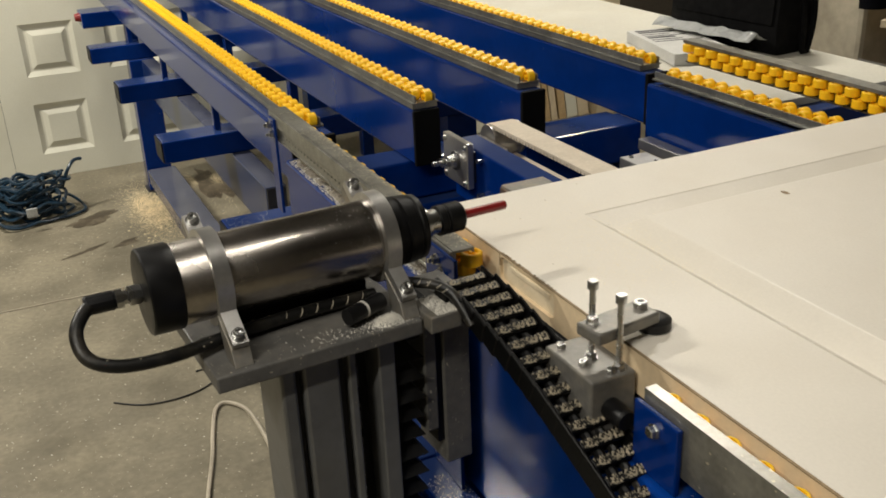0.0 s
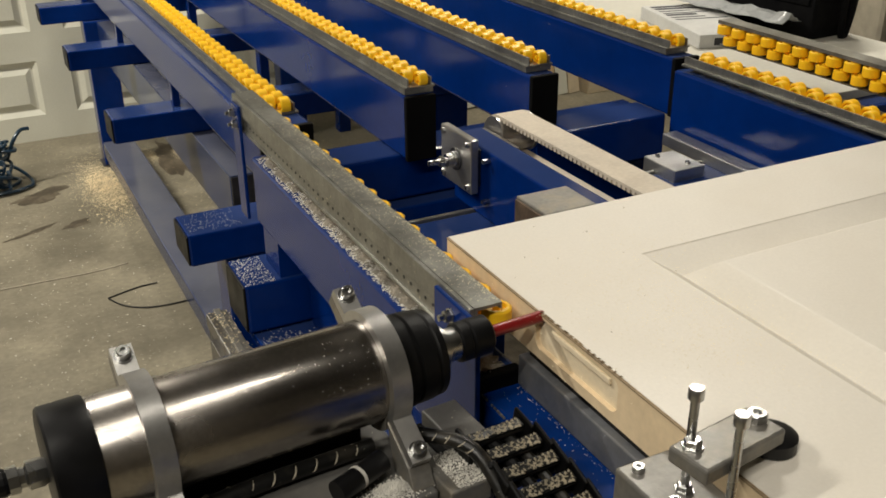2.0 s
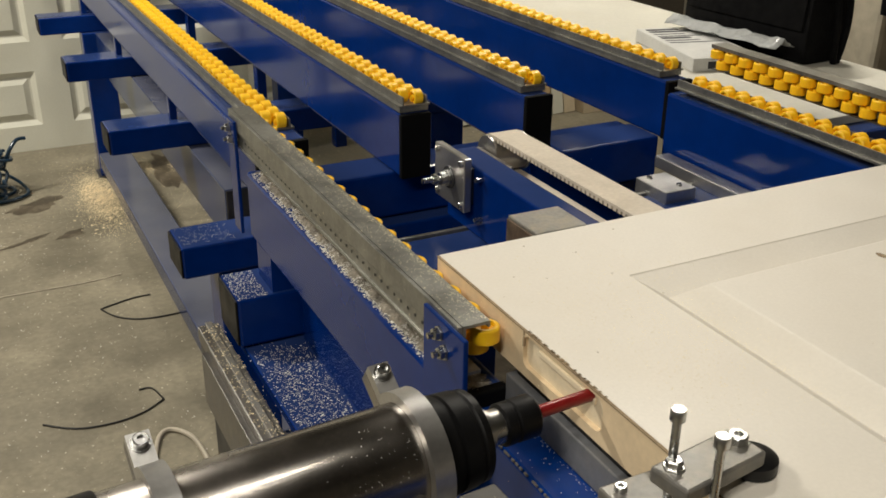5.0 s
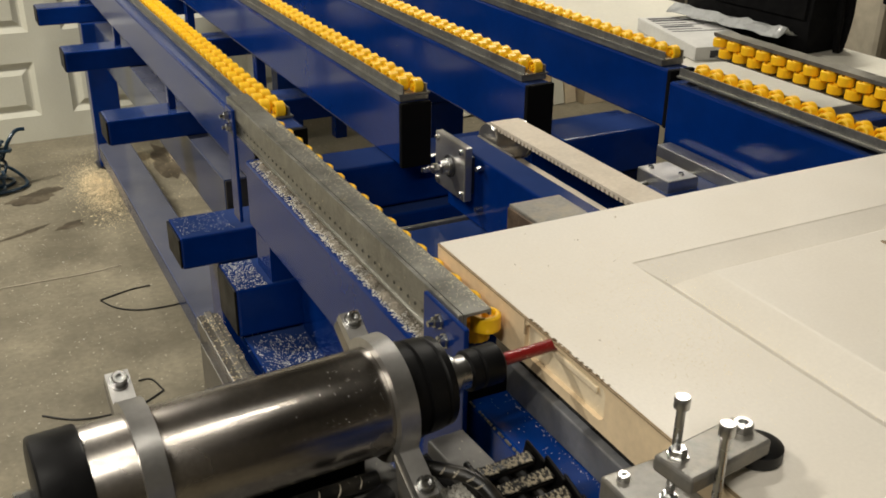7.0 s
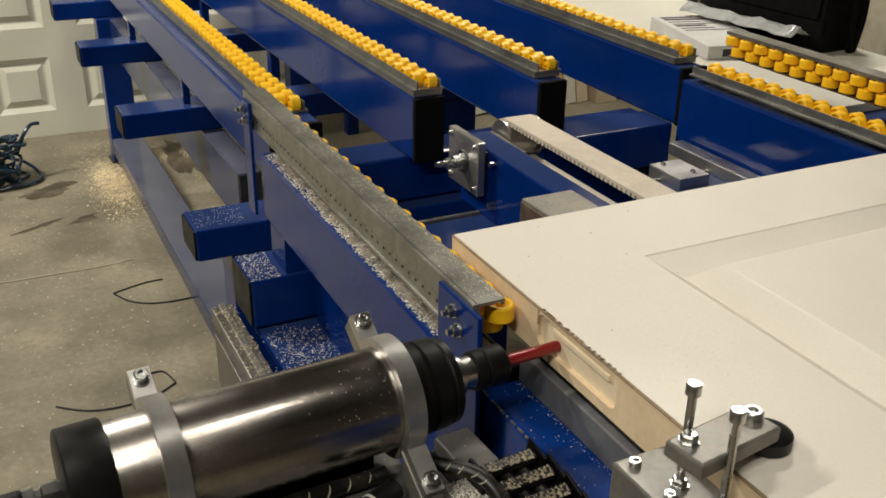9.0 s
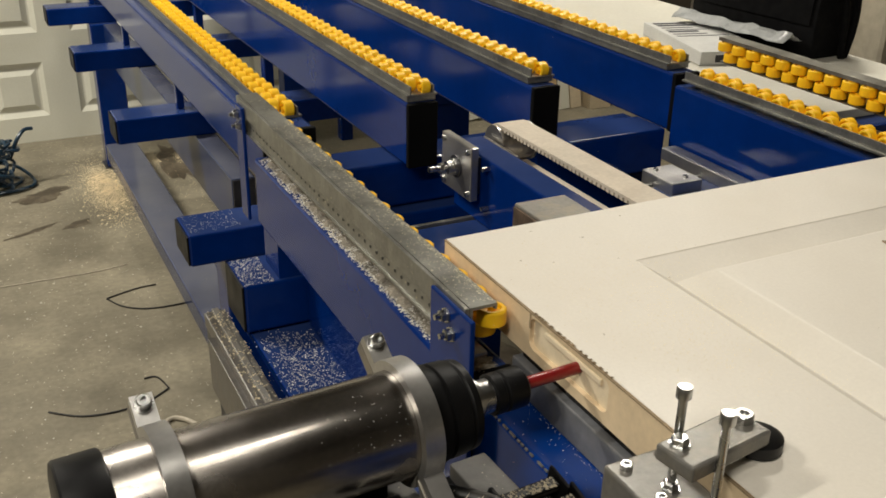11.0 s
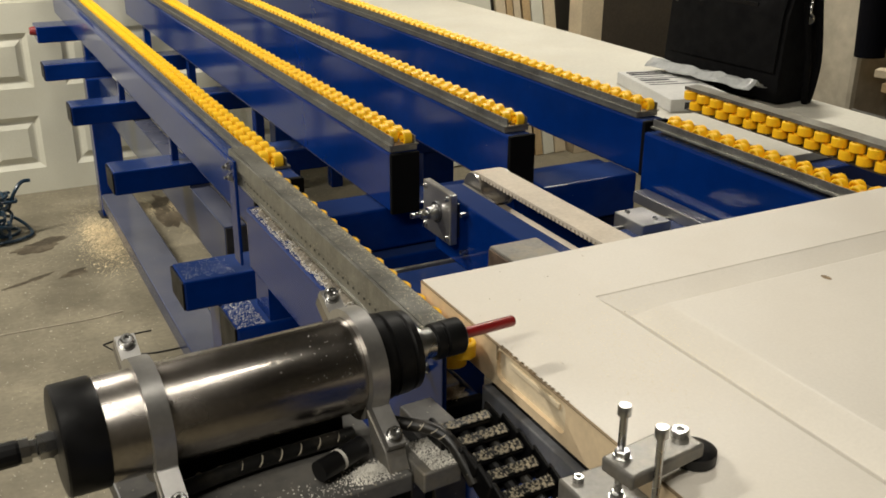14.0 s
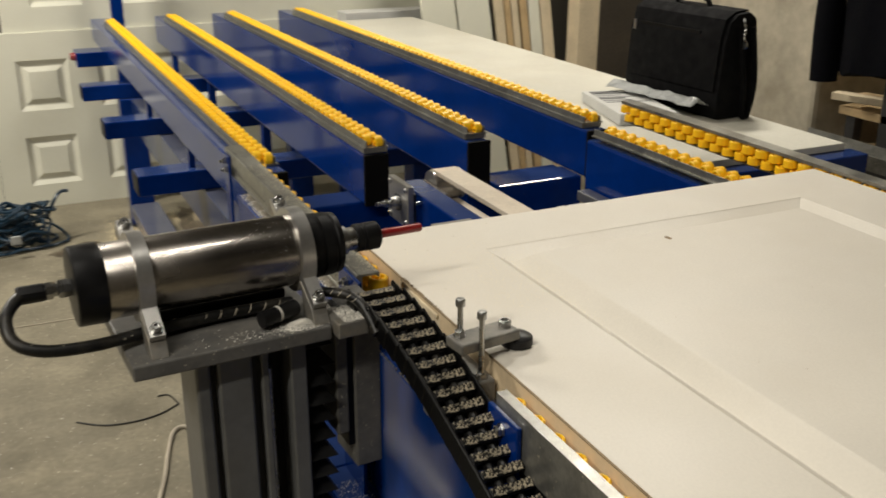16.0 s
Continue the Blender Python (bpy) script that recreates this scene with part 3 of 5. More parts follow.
    # slots and guide recess carry their shade as dark colour
    for name, x0, x1, ya, mat, lab, bev in (
            ("column", -0.141, -0.125, -0.105, GREY_PAINT, "grey extruded column profile", 0.003),
            ("column_slot", -0.125, -0.118, -0.092, GREY_DARK, "column slot with its shade painted dark", 0.0),
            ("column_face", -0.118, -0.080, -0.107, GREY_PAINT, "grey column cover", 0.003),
            ("column_slot", -0.080, -0.070, -0.092, GREY_DARK, "column slot with its shade painted dark", 0.0),
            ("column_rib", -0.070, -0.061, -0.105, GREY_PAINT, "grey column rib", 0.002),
            ("guide_shaft", -0.061, -0.037, -0.070, CAP, "recess beside the guide with its shade painted black", 0.0),
            ("guide_bar", -0.037, -0.018, -0.105, GREY_PAINT, "grey guide bar", 0.002)):
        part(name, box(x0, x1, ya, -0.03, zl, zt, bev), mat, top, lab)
    part("slide_rod", lathe([(-0.60, 0.0042), (-0.17, 0.0042)], "z", 12), CHROME, top, "bright slide rod in the recess", smooth=True, at=pose(-0.054, -0.078, 0))
    bm = bmesh.new()
    rnd = random.Random(14)
    fold = 0.024
    for k in range(26):
        # each fold: a steep flank under a broad sloping one, slightly uneven
        za, zb_, zc = zt - k * fold, zt - k * fold - fold * 0.72, zt - (k + 1) * fold
        o = 0.013 + rnd.uniform(-0.0015, 0.0015)
        for (z1, e1), (z2, e2) in (((za, 0.0), (zb_, o)), ((zb_, o), (zc, 0.0))):
            v = [bm.verts.new(c) for c in ((-0.017, -0.088 - e1, z1), (0.003 + e1, -0.088 - e1, z1), (0.003 + e1, -0.01, z1), (-0.017, -0.088 - e2, z2), (0.003 + e2, -0.088 - e2, z2), (0.003 + e2, -0.01, z2))]
            bm.faces.new((v[0], v[3], v[4], v[1]))
            bm.faces.new((v[1], v[4], v[5], v[2]))
    bmesh.ops.remove_doubles(bm, verts=bm.verts, dist=0.0001)
    bmesh.ops.recalc_face_normals(bm, faces=bm.faces)
    part("bellows", bm, BELLOWS, top, "black folded bellows")
    part("side_block", box(0.007, 0.042, -0.140, -0.095, -0.124, -0.106, 0.0015), ALU_DULL, top, "dusty aluminium block")
    part("side_plate", box(0.020, 0.035, -0.094, -0.03, -0.27, -0.125, 0.002), PLATE_GREY, top, "dark grey side plate")
    # solid black strip paints the shade of the gap
    part("gap_shade", box(0.035, 0.043, -0.090, -0.03, -0.29, -0.125), CAP, top, "black strip painted as shade in the gap between the side plates")
    part("side_plate", box(0.043, 0.076, -0.094, -0.03, -0.32, -0.112, 0.002), PLATE_GREY, top, "dusty grey side plate")
    # cables
    loop = part("rear_cable", tube([(-0.268, ay, az), (-0.283, ay, az + 0.001), (-0.297, ay - 0.008, az - 0.002), (-0.309, ay - 0.026, az - 0.013), (-0.305, ay - 0.044, az - 0.030), (-0.280, ay - 0.054, az - 0.040), (-0.235, ay - 0.050, az - 0.046), (-0.19, ay - 0.032, az - 0.052), (-0.12, ay - 0.022, az - 0.053), (-0.06, ay - 0.021, az - 0.053), (-0.018, ay - 0.022, az - 0.053)], 0.0064, 12), RUBBER_DUSTY, top, "black spindle cable", smooth=True)
    part("cable_sleeve", lathe([(-0.295, 0.0082), (-0.293, 0.0094), (-0.270, 0.0094), (-0.267, 0.0082)], "x", 14), RUBBER, top, at=pose(0, ay, az))
    arc = [(0.008, -0.080, -0.090), (0.016, -0.094, -0.0872), (0.031, -0.111, -0.0875), (0.039, -0.127, -0.093), (0.043, -0.143, -0.106), (0.045, -0.155, -0.118)]
    part("hose", tube(arc, 0.0056, 12), RUBBER_DUSTY, top, "black air hose in a spiral wrap", smooth=True)
    ring = None
    marks = [((-0.150 + 0.0165 * k, ay - 0.0215, az - 0.053), (1, 0, 0), 0.0064) for k in range(8)]
    for k in range(0, 3):
        p, q = Vector(arc[k]), Vector(arc[k + 1])
        for w in (0.15, 0.6):
            marks.append((p.lerp(q, w), q - p, 0.0058))
    for p, way, r in marks:
        q = Vector(way).to_track_quat("X", "Z") @ Matrix.Rotation(0.55, 3, "Y").to_quaternion()
        m = Matrix.Translation(Vector(p) + Vector((0, -0.0005, 0.0011))) @ q.to_matrix().to_4x4() @ Matrix.Scale(r / 0.0064, 4)
        if ring is None:
            ring = part("wrap_turn", lathe([(-0.0005, 0.0055), (-0.0004, 0.0059), (0.0004, 0.0059), (0.0005, 0.0055)], "x", 14), CABLE_WHITE, top, "pale turn of the spiral wrap", at=m)
        else:
            share(ring, top, m)
    part("fitting", tube([(-0.066, -0.103, -0.1), (-0.047, -0.097, -0.0995), (-0.022, -0.088, -0.099)], 0.0088, 16), RUBBER, top, "black push-in fitting", smooth=True)
    part("tape", tube([(-0.0470, -0.0970, -0.0995), (-0.0445, -0.0960, -0.0995)], 0.0091, 16), DUST_GREY, top, "white tape round the fitting", smooth=True)
    # dust heaps on the plate
    rnd = random.Random(3)
    bm = bmesh.new()
    for k in range(4520):
        heap = 0.0
        if k < 2200:
            u, v = rnd.gauss(0, 0.5), rnd.gauss(0, 0.5)
            x, y = -0.024 + 0.016 * u, -0.109 + 0.010 * v
            heap = 0.006 * max(0, 1 - u * u - v * v) * rnd.uniform(0.3, 1)
        elif k < 3400:
            x, y = rnd.uniform(0.015, 0.041), rnd.uniform(-0.139, -0.096)
            heap = rnd.uniform(0, 0.0015)
        elif k > 4449:
            w = rnd.uniform(0.3, 1.4)
            x, y = rnd.gauss(-0.02, 0.03), ay - R * math.cos(w)
            heap = az + R * math.sin(w) + 0.112
            if x > 0.004 or x < -0.16:
                continue
        elif k < 3450:
            x, y = rnd.uniform(-0.195, 0.01), rnd.uniform(-0.123, -0.075)
        else:
            if k % 4:
                continue
            x, y = rnd.gauss(-0.05, 0.03), rnd.gauss(-0.112, 0.008)
        z = (-0.106 if (x > 0.0075 and y < -0.093) else -0.112) + heap
        if not (-0.197 < x < 0.041 and -0.139 < y) or (x < 0.0075 and y < -0.125):
            continue
        s = rnd.uniform(0.0003, 0.0010) if k < 4450 else rnd.uniform(0.0002, 0.0005)
        h = s * rnd.uniform(0.4, 1.2)
        w = rnd.uniform(0, 3.1)
        cx, sx = math.cos(w) * s, math.sin(w) * s
        v = [bm.verts.new(p) for p in ((x - cx, y - sx, z), (x + sx, y - cx, z), (x + cx, y + sx, z), (x - sx, y + cx, z), (x, y, z + h))]
        for i in range(4):
            bm.faces.new((v[i], v[(i + 1) % 4], v[4]))
    tagged(part("sawdust", bm, DUST_GREY, top, "pale sawdust"), kind="stuff")
    return top


ROUTER = carriage()


def drag_chain():
    """Cable chain hanging from the carriage towards the camera; origin at the carriage's bolt."""
    top = thing("cable_chain", -0.155, -0.15, 0.96, "black plastic cable drag chain full of sawdust", "cable chain")
    line = [(0.064, -0.100), (0.068, -0.115), (0.072, -0.140), (0.076, -0.170), (0.08, -0.205), (0.082, -0.245), (0.083, -0.29), (0.084, -0.34), (0.085, -0.4), (0.086, -0.47), (0.087, -0.55)]
    zs = [-0.098, -0.100, -0.107, -0.118, -0.132, -0.149, -0.169, -0.192, -0.222, -0.258, -0.30]
    P = [Vector((a, b, z)) for (a, b), z in zip(line, zs)]
    seg = []
    for i in range(len(P) - 1):
        L = (P[i + 1] - P[i]).length
        m = max(1, round(L / 0.004))
        seg += [P[i].lerp(P[i + 1], k / m) for k in range(m)]
    link = None
    spots = [seg[0]]
    for p in seg:
        if (p - spots[-1]).length >= 0.0175:
            spots.append(p)
    w = 0.0285
    for i in range(len(spots) - 1):
        p, q = spots[i], spots[i + 1]
        ang = math.degrees(math.atan2(p.z - q.z, p.y - q.y))
        m = pose(p.x, p.y, p.z, ang, 0, 0)
        if link is None:
            bm = bmesh.new()
            for s in (-1, 1):
                x0, x1 = sorted((s * w, s * (w - 0.004)))
                add_box(bm, x0 + (0.0008 if s > 0 else -0.0008), x1, -0.0205, 0.0045, -0.0125, 0.0125, 0.0018)
            add_box(bm, -w + 0.004, w - 0.004, -0.0142, -0.003, 0.003, 0.0098, 0.002, 1)
            add_box(bm, -w + 0.004, w - 0.004, -0.013, -0.003, -0.010, -0.007, 0, 1)
            link = part("link", bm, (CAP, RUBBER_DUSTY), top, at=m)
            rd = random.Random(9)
            bm = bmesh.new()
            for _ in range(110):
                x, y, s_ = rd.uniform(-w + 0.007, w - 0.007), rd.uniform(-0.0125, -0.0045), rd.uniform(0.0007, 0.0018)
                v = [bm.verts.new(p_) for p_ in ((x - s_, y - s_ * 0.4, 0.0096), (x + s_, y - s_, 0.0096), (x + s_ * 0.5, y + s_, 0.0096), (x, y, 0.0098 + s_ * 0.7))]
                for q_ in ((0, 1, 3), (1, 2, 3), (2, 0, 3)):
                    bm.faces.new([v[i_] for i_ in q_])
            bars = part("dust", bm, DUST_DARK, link, "sawdust on the crossbar")
        else:
            ob = share(link, top, m)
            share(bars, ob, Matrix.Identity(4))
    part("chain_cable", tube([p + Vector((-0.006, 0, -0.002)) for p in P], 0.0055), CAP, top)
    part("chain_cable", tube([p + Vector((0.009, 0, -0.002)) for p in P], 0.0045), RUBBER_DUSTY, top)
    return top


CHAIN = drag_chain()


# ---- hold-down clamp at the door's edge ----
def hold_down():
    top = thing("hold_down_clamp", -0.023, -0.400, 0.855, "aluminium hold-down clamp with long screws and a rubber pad", "clamp")
    part("block", box(-0.030, 0.0185, -0.030, 0.050, -0.0275, 0.040, 0.002), CLAMP_ALU, top, "dull grey metal block")
    arm = part("arm", box(-0.019, 0.056, -0.018, 0.014, 0.069, 0.081, 0.002), CLAMP_ALU, top, "machined metal arm", at=pose(0, 0, 0, 0, 0, 8))
    for x, y, z, L in ((-0.004, 0.010, 0.040, 0.080), (0.006, -0.020, 0.040, 0.076)):
        s = part("screw", lathe([(0, 0.0030), (L - 0.008, 0.0030), (L - 0.008, 0.0052), (L - 0.001, 0.0052), (L, 0.0045)], "z", 14), CHROME, top, "long socket screw", smooth=True, at=pose(x, y, z))
        part("nut", hex_mesh(0.0055, 0.005), CHROME, s)
    part("nut", hex_mesh(0.0058, 0.006), CHROME, arm, at=pose(-0.008, 0.004, 0.081))
    part("pad", lathe([(0.0565, 0.016), (0.0575, 0.0175), (0.066, 0.0175), (0.0695, 0.012)], "z", 22), RUBBER, top, "black rubber pad", smooth=True, at=pose(0.062, 0.005, 0))
    part("bolt", bolt_mesh(0.007, 0.006), CHROME, top, at=pose(0.048, 0.007, 0.081))
    for x, y in ((-0.018, 0.040), (-0.018, 0.002), (-0.004, -0.022)):
        part("bolt", bolt_mesh(0.0045, 0.0045), CHROME, top, "socket head bolt", smooth=True, at=pose(x, y, 0.040))
    part("cylinder", lathe([(-0.014, 0.009), (-0.012, 0.0105), (0.012, 0.0105), (0.0125, 0.008)], "y", 16), RUBBER, top, "small black air cylinder", smooth=True, at=pose(-0.010, -0.0435, 0.010))
    return top


hold_down()
wear = thing("door_edge_support", 0, 0, 0, "black painted gap shade and bare metal rail under the door edge", "strip", kind="")
# black strip fills the gap below the door in place of its shadow
part("strip", box(0.004, 0.09, -1.6, -0.15, 0.858, 0.8668, 0.001), CAP, wear, "black strip painted as the gap's shade")
part("edge_strip", box(-0.004, 0.10, -1.6, -0.145, 0.8273, 0.858, 0.0015), GREY_STRIP, wear, "dull grey metal rail")

# ---- cross arms, frame, legs ----
for k, (y, x1) in enumerate(((0.84, 0.07), (1.567, 0.9), (2.292, 0.9), (2.988, 0.9))):
    a = thing("cross_member", 0, y, 0.55, "blue enamelled square cross member of the stand", "cross member", "blue cross members")
    part("tube", box(-0.098, x1, -0.05, 0.05, -0.002, 0.058, 0.004), BLUE, a)
    part("end_cap", box(-0.101, -0.097, -0.048, 0.048, 0.0, 0.056, 0.002), CAP, a, "dark end cap")
    part("spacer", box(0.054, 0.072, -0.012, 0.012, 0.058, 0.2015, 0.003), BLUE, a, "blue spacer block under the outer beam")
    if k:
        for x in (0.288, 0.538, 0.84):
            part("spacer", box(x - 0.012, x + 0.012, -0.016, 0.016, 0.058, 0.1795, 0.003), BLUE, a, "blue spacer block under the beam")
upper = thing("upper_stretcher", 0, 0, 0, "grey-blue stretcher tube below the cross members, dust and floor reflection in its colour", "tube")
part("tube", box(0.083, 0.136, 1.19, 2.914, 0.42, 0.5475, 0.003), BLUE_GREY, upper)
part("end_cap", box(0.085, 0.134, 1.186, 1.19, 0.422, 0.5455, 0.001), DARK_STEEL, upper, "dark grimy end cap")


def leg(x, y, w=0.1, d=0.08):
    top = thing("stand_leg", x, y, 0, "blue square steel leg of the conveyor stand", "leg", "blue stand legs")
    part("post", box(-w / 2, w / 2, -d / 2, d / 2, 0.006, 0.548, 0.004), BLUE, top)
    part("foot", box(-w / 2 - 0.01, w / 2 + 0.01, -d / 2 - 0.01, d / 2 + 0.01, 0, 0.006), DARK_STEEL, top, "flat steel foot plate")
    return top


leg(0.087, 2.955)
leg(0.80, 2.955)
leg(0.02, 0.86)
leg(0.80, 1.567)
stretcher = thing("floor_stretcher", 0, 0, 0, "dusty grey-blue stretcher tube close above the floor", "tube")
part("tube", box(0.038, 0.150, 0.9, 2.91, 0.04, 0.10, 0.004), BLUE_GREY, stretcher)
for y in (0.98, 2.85):
    part("pad", box(0.05, 0.138, y, y + 0.05, 0.0, 0.04), DARK_STEEL, stretcher)
for y0, z0, lab in ((0.425, 0.604, "blue cross tube with chips on top under the fence beam"),):
    a = thing("cross_tube", 0, y0, z0, lab, "tube")
    part("tube", box(-0.098, 0.10, 0.0, 0.095, 0.0, 0.076, 0.004), BLUE, a)
    part("end_cap", box(-0.101, -0.097, 0.002, 0.093, 0.002, 0.074, 0.002), CAP, a, "dark end cap")
    part("packer", box(-0.045, 0.0, 0.005, 0.070, 0.076, 0.137), BLUE, a)
shelf = thing("machine_shelf", 0, 0, 0, "blue painted machine shelf covered with wood chips", "shelf")
part("plate", box(-0.091, 0.10, -0.08, 0.515, 0.585, 0.600, 0.002), BLUE, shelf)
part("ledge", box(-0.092, -0.043, -0.90, -0.0815, 0.585, 0.599, 0.002), BLUE, shelf, "dusty blue ledge below the machine beam")
part("upright", box(-0.006, 0.03, -0.08, 0.42, 0.60, 0.741, 0.002), BLUE, shelf)
part("stand", box(-0.03, 0.1, -0.08, 0.40, 0.0, 0.585, 0.003), BLUE, shelf)
# linear guide on the outer side of the shelf
guide = thing("linear_guide", 0, 0, 0, "aluminium linear guide profile dusted with chips beside the shelf", "guide")
part("profile", box(-0.136, -0.104, -0.75, 0.53, 0.572, 0.596, 0.002), STEEL_DULL, guide, "dusty aluminium profile")
part("groove", box(-0.124, -0.114, -0.75, 0.531, 0.596, 0.600, 0.001), ALU_DULL, guide)
part("side_cover", box(-0.146, -0.136, -0.75, 0.47, 0.50, 0.585, 0.001), STEEL_DULL, guide, "dull metal side cover")
part("bracket", box(-0.134, -0.104, 0.49, 0.53, 0.47, 0.572, 0.002), DARK_STEEL, guide)
part("stand", box(-0.130, -0.110, -0.7, 0.50, 0.0, 0.572, 0.002), GREY_DARK, guide, "dark stand wall")
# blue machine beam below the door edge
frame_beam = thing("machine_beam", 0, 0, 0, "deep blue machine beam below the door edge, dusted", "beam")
part("tube", box(-0.041, 0.14, -1.6, -0.128, 0.60, 0.827, 0.004), BLUE_PLAIN, frame_beam)
part("foot", box(0.03, 0.13, -1.5, -0.2, 0.0, 0.60, 0.004), BLUE, frame_beam)
# bright flecks: chipped paint that also draws the edge's highlight
bm = bmesh.new()
rnd = random.Random(8)
for k in range(46):
    y = -0.14 - 0.006 * k - rnd.uniform(0, 0.004)
    add_box(bm, -0.0412, -0.0396, y - rnd.uniform(0.0015, 0.005), y, 0.8254, 0.8271)
tagged(part("edge_flecks", bm, ZINC, frame_beam, "chipped paint and painted highlight along the edge"), kind="stuff")
# second fence behind the clamp
fence_near = fence("guide_fence", -0.0255, 1, -1.6, -0.470, 0.845, 0.905, "galvanised guide rail on edge near the clamp, yellow wheels behind", 0.012)
k, y = 0, -0.49
while y > -1.5:
    wheel_part(fence_near, pose(-0.0140, y, 0.876 if k % 2 else 0.8935, 0, 90, 0) @ Matrix.Diagonal((1, 0.75, 0.75, 1)))
    y -= 0.0184
    k += 1

end_plate = thing("fence_bracket", -0.0255, -0.495, 0.8275, "blue flat steel bracket at the end of the near guide rail", "bracket", "blue fence brackets")
part("plate", box(-0.007, -0.001, -0.03, 0.03, 0, 0.066, 0.0015), BLUE, end_plate)
part("bolt", hex_mesh(0.006, 0.006), CHROME, end_plate, "zinc hexagon bolt", at=pose(-0.007, 0.0, 0.050, 0, -90, 0))

# ---- drive unit with toothed belt ----
cross = thing("cross_beam", 0, 0, 0, "deep blue wide cross beam under the conveyor beams", "beam")
part("tube", box(0.05, 0.806, 0.69, 0.78, 0.645, 0.729, 0.005), BLUE, cross)
part("upper_tube", box(0.566, 0.7885, 0.622, 0.712, 0.66, 0.744, 0.005), BLUE, cross)
part("lower_tube", box(0.05, 0.806, 0.66, 0.76, 0.56, 0.642, 0.004), BLUE, cross)
part("foot", box(0.40, 0.48, 0.68, 0.74, 0.0, 0.56, 0.004), BLUE, cross)
cross2 = thing("cross_tube", 0, 0, 0, "blue dusty cross tube in front of the belt drive", "tube")
part("tube", box(0.02, 0.80, 0.36, 0.47, 0.62, 0.70, 0.004), BLUE, cross2)
part("edge", box(0.02, 0.80, 0.472, 0.48, 0.68, 0.703, 0.001), ZINC, cross2, "bare metal edge strip")
part("foot", box(0.40, 0.48, 0.38, 0.44, 0.0, 0.62, 0.004), BLUE, cross2)


def belt_drive():
    top = thing("belt_drive", 0, 0, 0, "blue belt drive with bearing plate and pale toothed belt", "belt drive")
    part("side_profile", box(0.290, 0.340, -0.9, 0.54, 0.7005, 0.812, 0.003), BLUE, top, "dusty blue side profile")
    part("side_profile", box(0.445, 0.465, -0.9, 0.54, 0.7005, 0.785, 0.003), BLUE, top)
    plate = part("bearing_plate", box(0.268, 0.281, 0.442, 0.542, 0.742, 0.829, 0.002), ALU, top, "aluminium bearing plate")
    part("spacer_plate", box(0.281, 0.2895, 0.45, 0.535, 0.75, 0.81, 0.001), DARK_STEEL, top)
    for y, z in ((0.532, 0.820), (0.532, 0.752), (0.452, 0.820), (0.452, 0.752)):
        part("bolt", bolt_mesh(0.0045, 0.004), CHROME, plate, at=pose(0.268, y, z, 0, -90, 0))
    part("bearing", lathe([(-0.003, 0.018), (0.0, 0.018)], "x", 24), DARK_STEEL, plate, "dark bearing seat", at=pose(0.268, 0.49, 0.786))
    s = part("stud", lathe([(-0.046, 0.0045), (-0.016, 0.0045), (-0.0158, 0.0105), (-0.006, 0.0105), (-0.0055, 0.013), (0, 0.013)], "x", 12), CHROME, plate, "threaded stud with nut", at=pose(0.266, 0.49, 0.786))
    part("nut", lathe([(-0.028, 0.0085), (-0.020, 0.0085)], "x", 6), CHROME, s)
    for y, z in ((0.47, 0.80), (0.47, 0.735)):
        part("bolt", lathe([(-0.012, 0.004), (0.0, 0.004)], "x", 8), CHROME, top, at=pose(0.290, y - 0.045, z))
    part("shaft_block", box(0.3405, 0.354, 0.44, 0.552, 0.765, 0.806, 0.002), ALU_DULL, top, "aluminium shaft block")
    # belt loop round the pulley
    x0, x1, zc, yc, r, t = 0.364, 0.416, 0.797, 0.53, 0.030, 0.004
    outer = [(-0.9, zc + r + t)] + [(yc + (r + t) * math.sin(a), zc + (r + t) * math.cos(a)) for a in [math.pi * k / 20 for k in range(21)]] + [(-0.9, zc - r - t)]
    inner = [(-0.9, zc - r)] + [(yc + r * math.sin(a), zc + r * math.cos(a)) for a in [math.pi * (20 - k) / 20 for k in range(21)]] + [(-0.9, zc + r)]
    belt = part("belt", prism(outer + inner, "x", x0, x1), BELT, top, "worn pale toothed belt", smooth=True)
    bm = bmesh.new()
    y = 0.52
    while y > -0.1:
        add_box(bm, x0, x1, y - 0.0032, y + 0.0032, zc + r - 0.0050, zc + r + 0.0002)
        y -= 0.0105
    part("belt_teeth", bm, BELT, belt, "square teeth under the belt")
    part("pulley", lathe([(x0 - 0.007, 0.012), (x0 - 0.007, r + 0.002), (x0 - 0.003, r + 0.002), (x0 - 0.003, r - 0.001), (x1 + 0.003, r - 0.001), (x1 + 0.003, r + 0.002), (x1 + 0.007, r + 0.002), (x1 + 0.007, 0.012)], "x", 36), ALU, top, "toothed aluminium pulley", smooth=True, at=pose(0, yc, zc))
    for x, y, z in ((0.355, 0.503, 0.775), (0.43, 0.51, 0.79), (0.343, 0.42, 0.80), (0.343, 0.36, 0.735)):
        part("bolt", hex_mesh(0.0055, 0.006), CHROME, top, at=pose(x, y, z, 0, 90, 0))
    part("stop_block", box(0.222, 0.300, 0.165, 0.235, 0.758, 0.826, 0.002), ALU_DULL, top, "dusty aluminium stop block")
    part("stop_face", box(0.2185, 0.2220, 0.168, 0.232, 0.760, 0.823, 0.001), RUST, top, "rusty brown face of the stop block")
    part("stop_foot", box(0.230, 0.29, 0.17, 0.23, 0.7005, 0.758), DARK_STEEL, top)
    part("stop_pin", lathe([(-0.010, 0.012), (0.0, 0.012)], "x", 18), WOOD, top, "rusty pin", at=pose(0.2185, 0.20, 0.792))
    return top


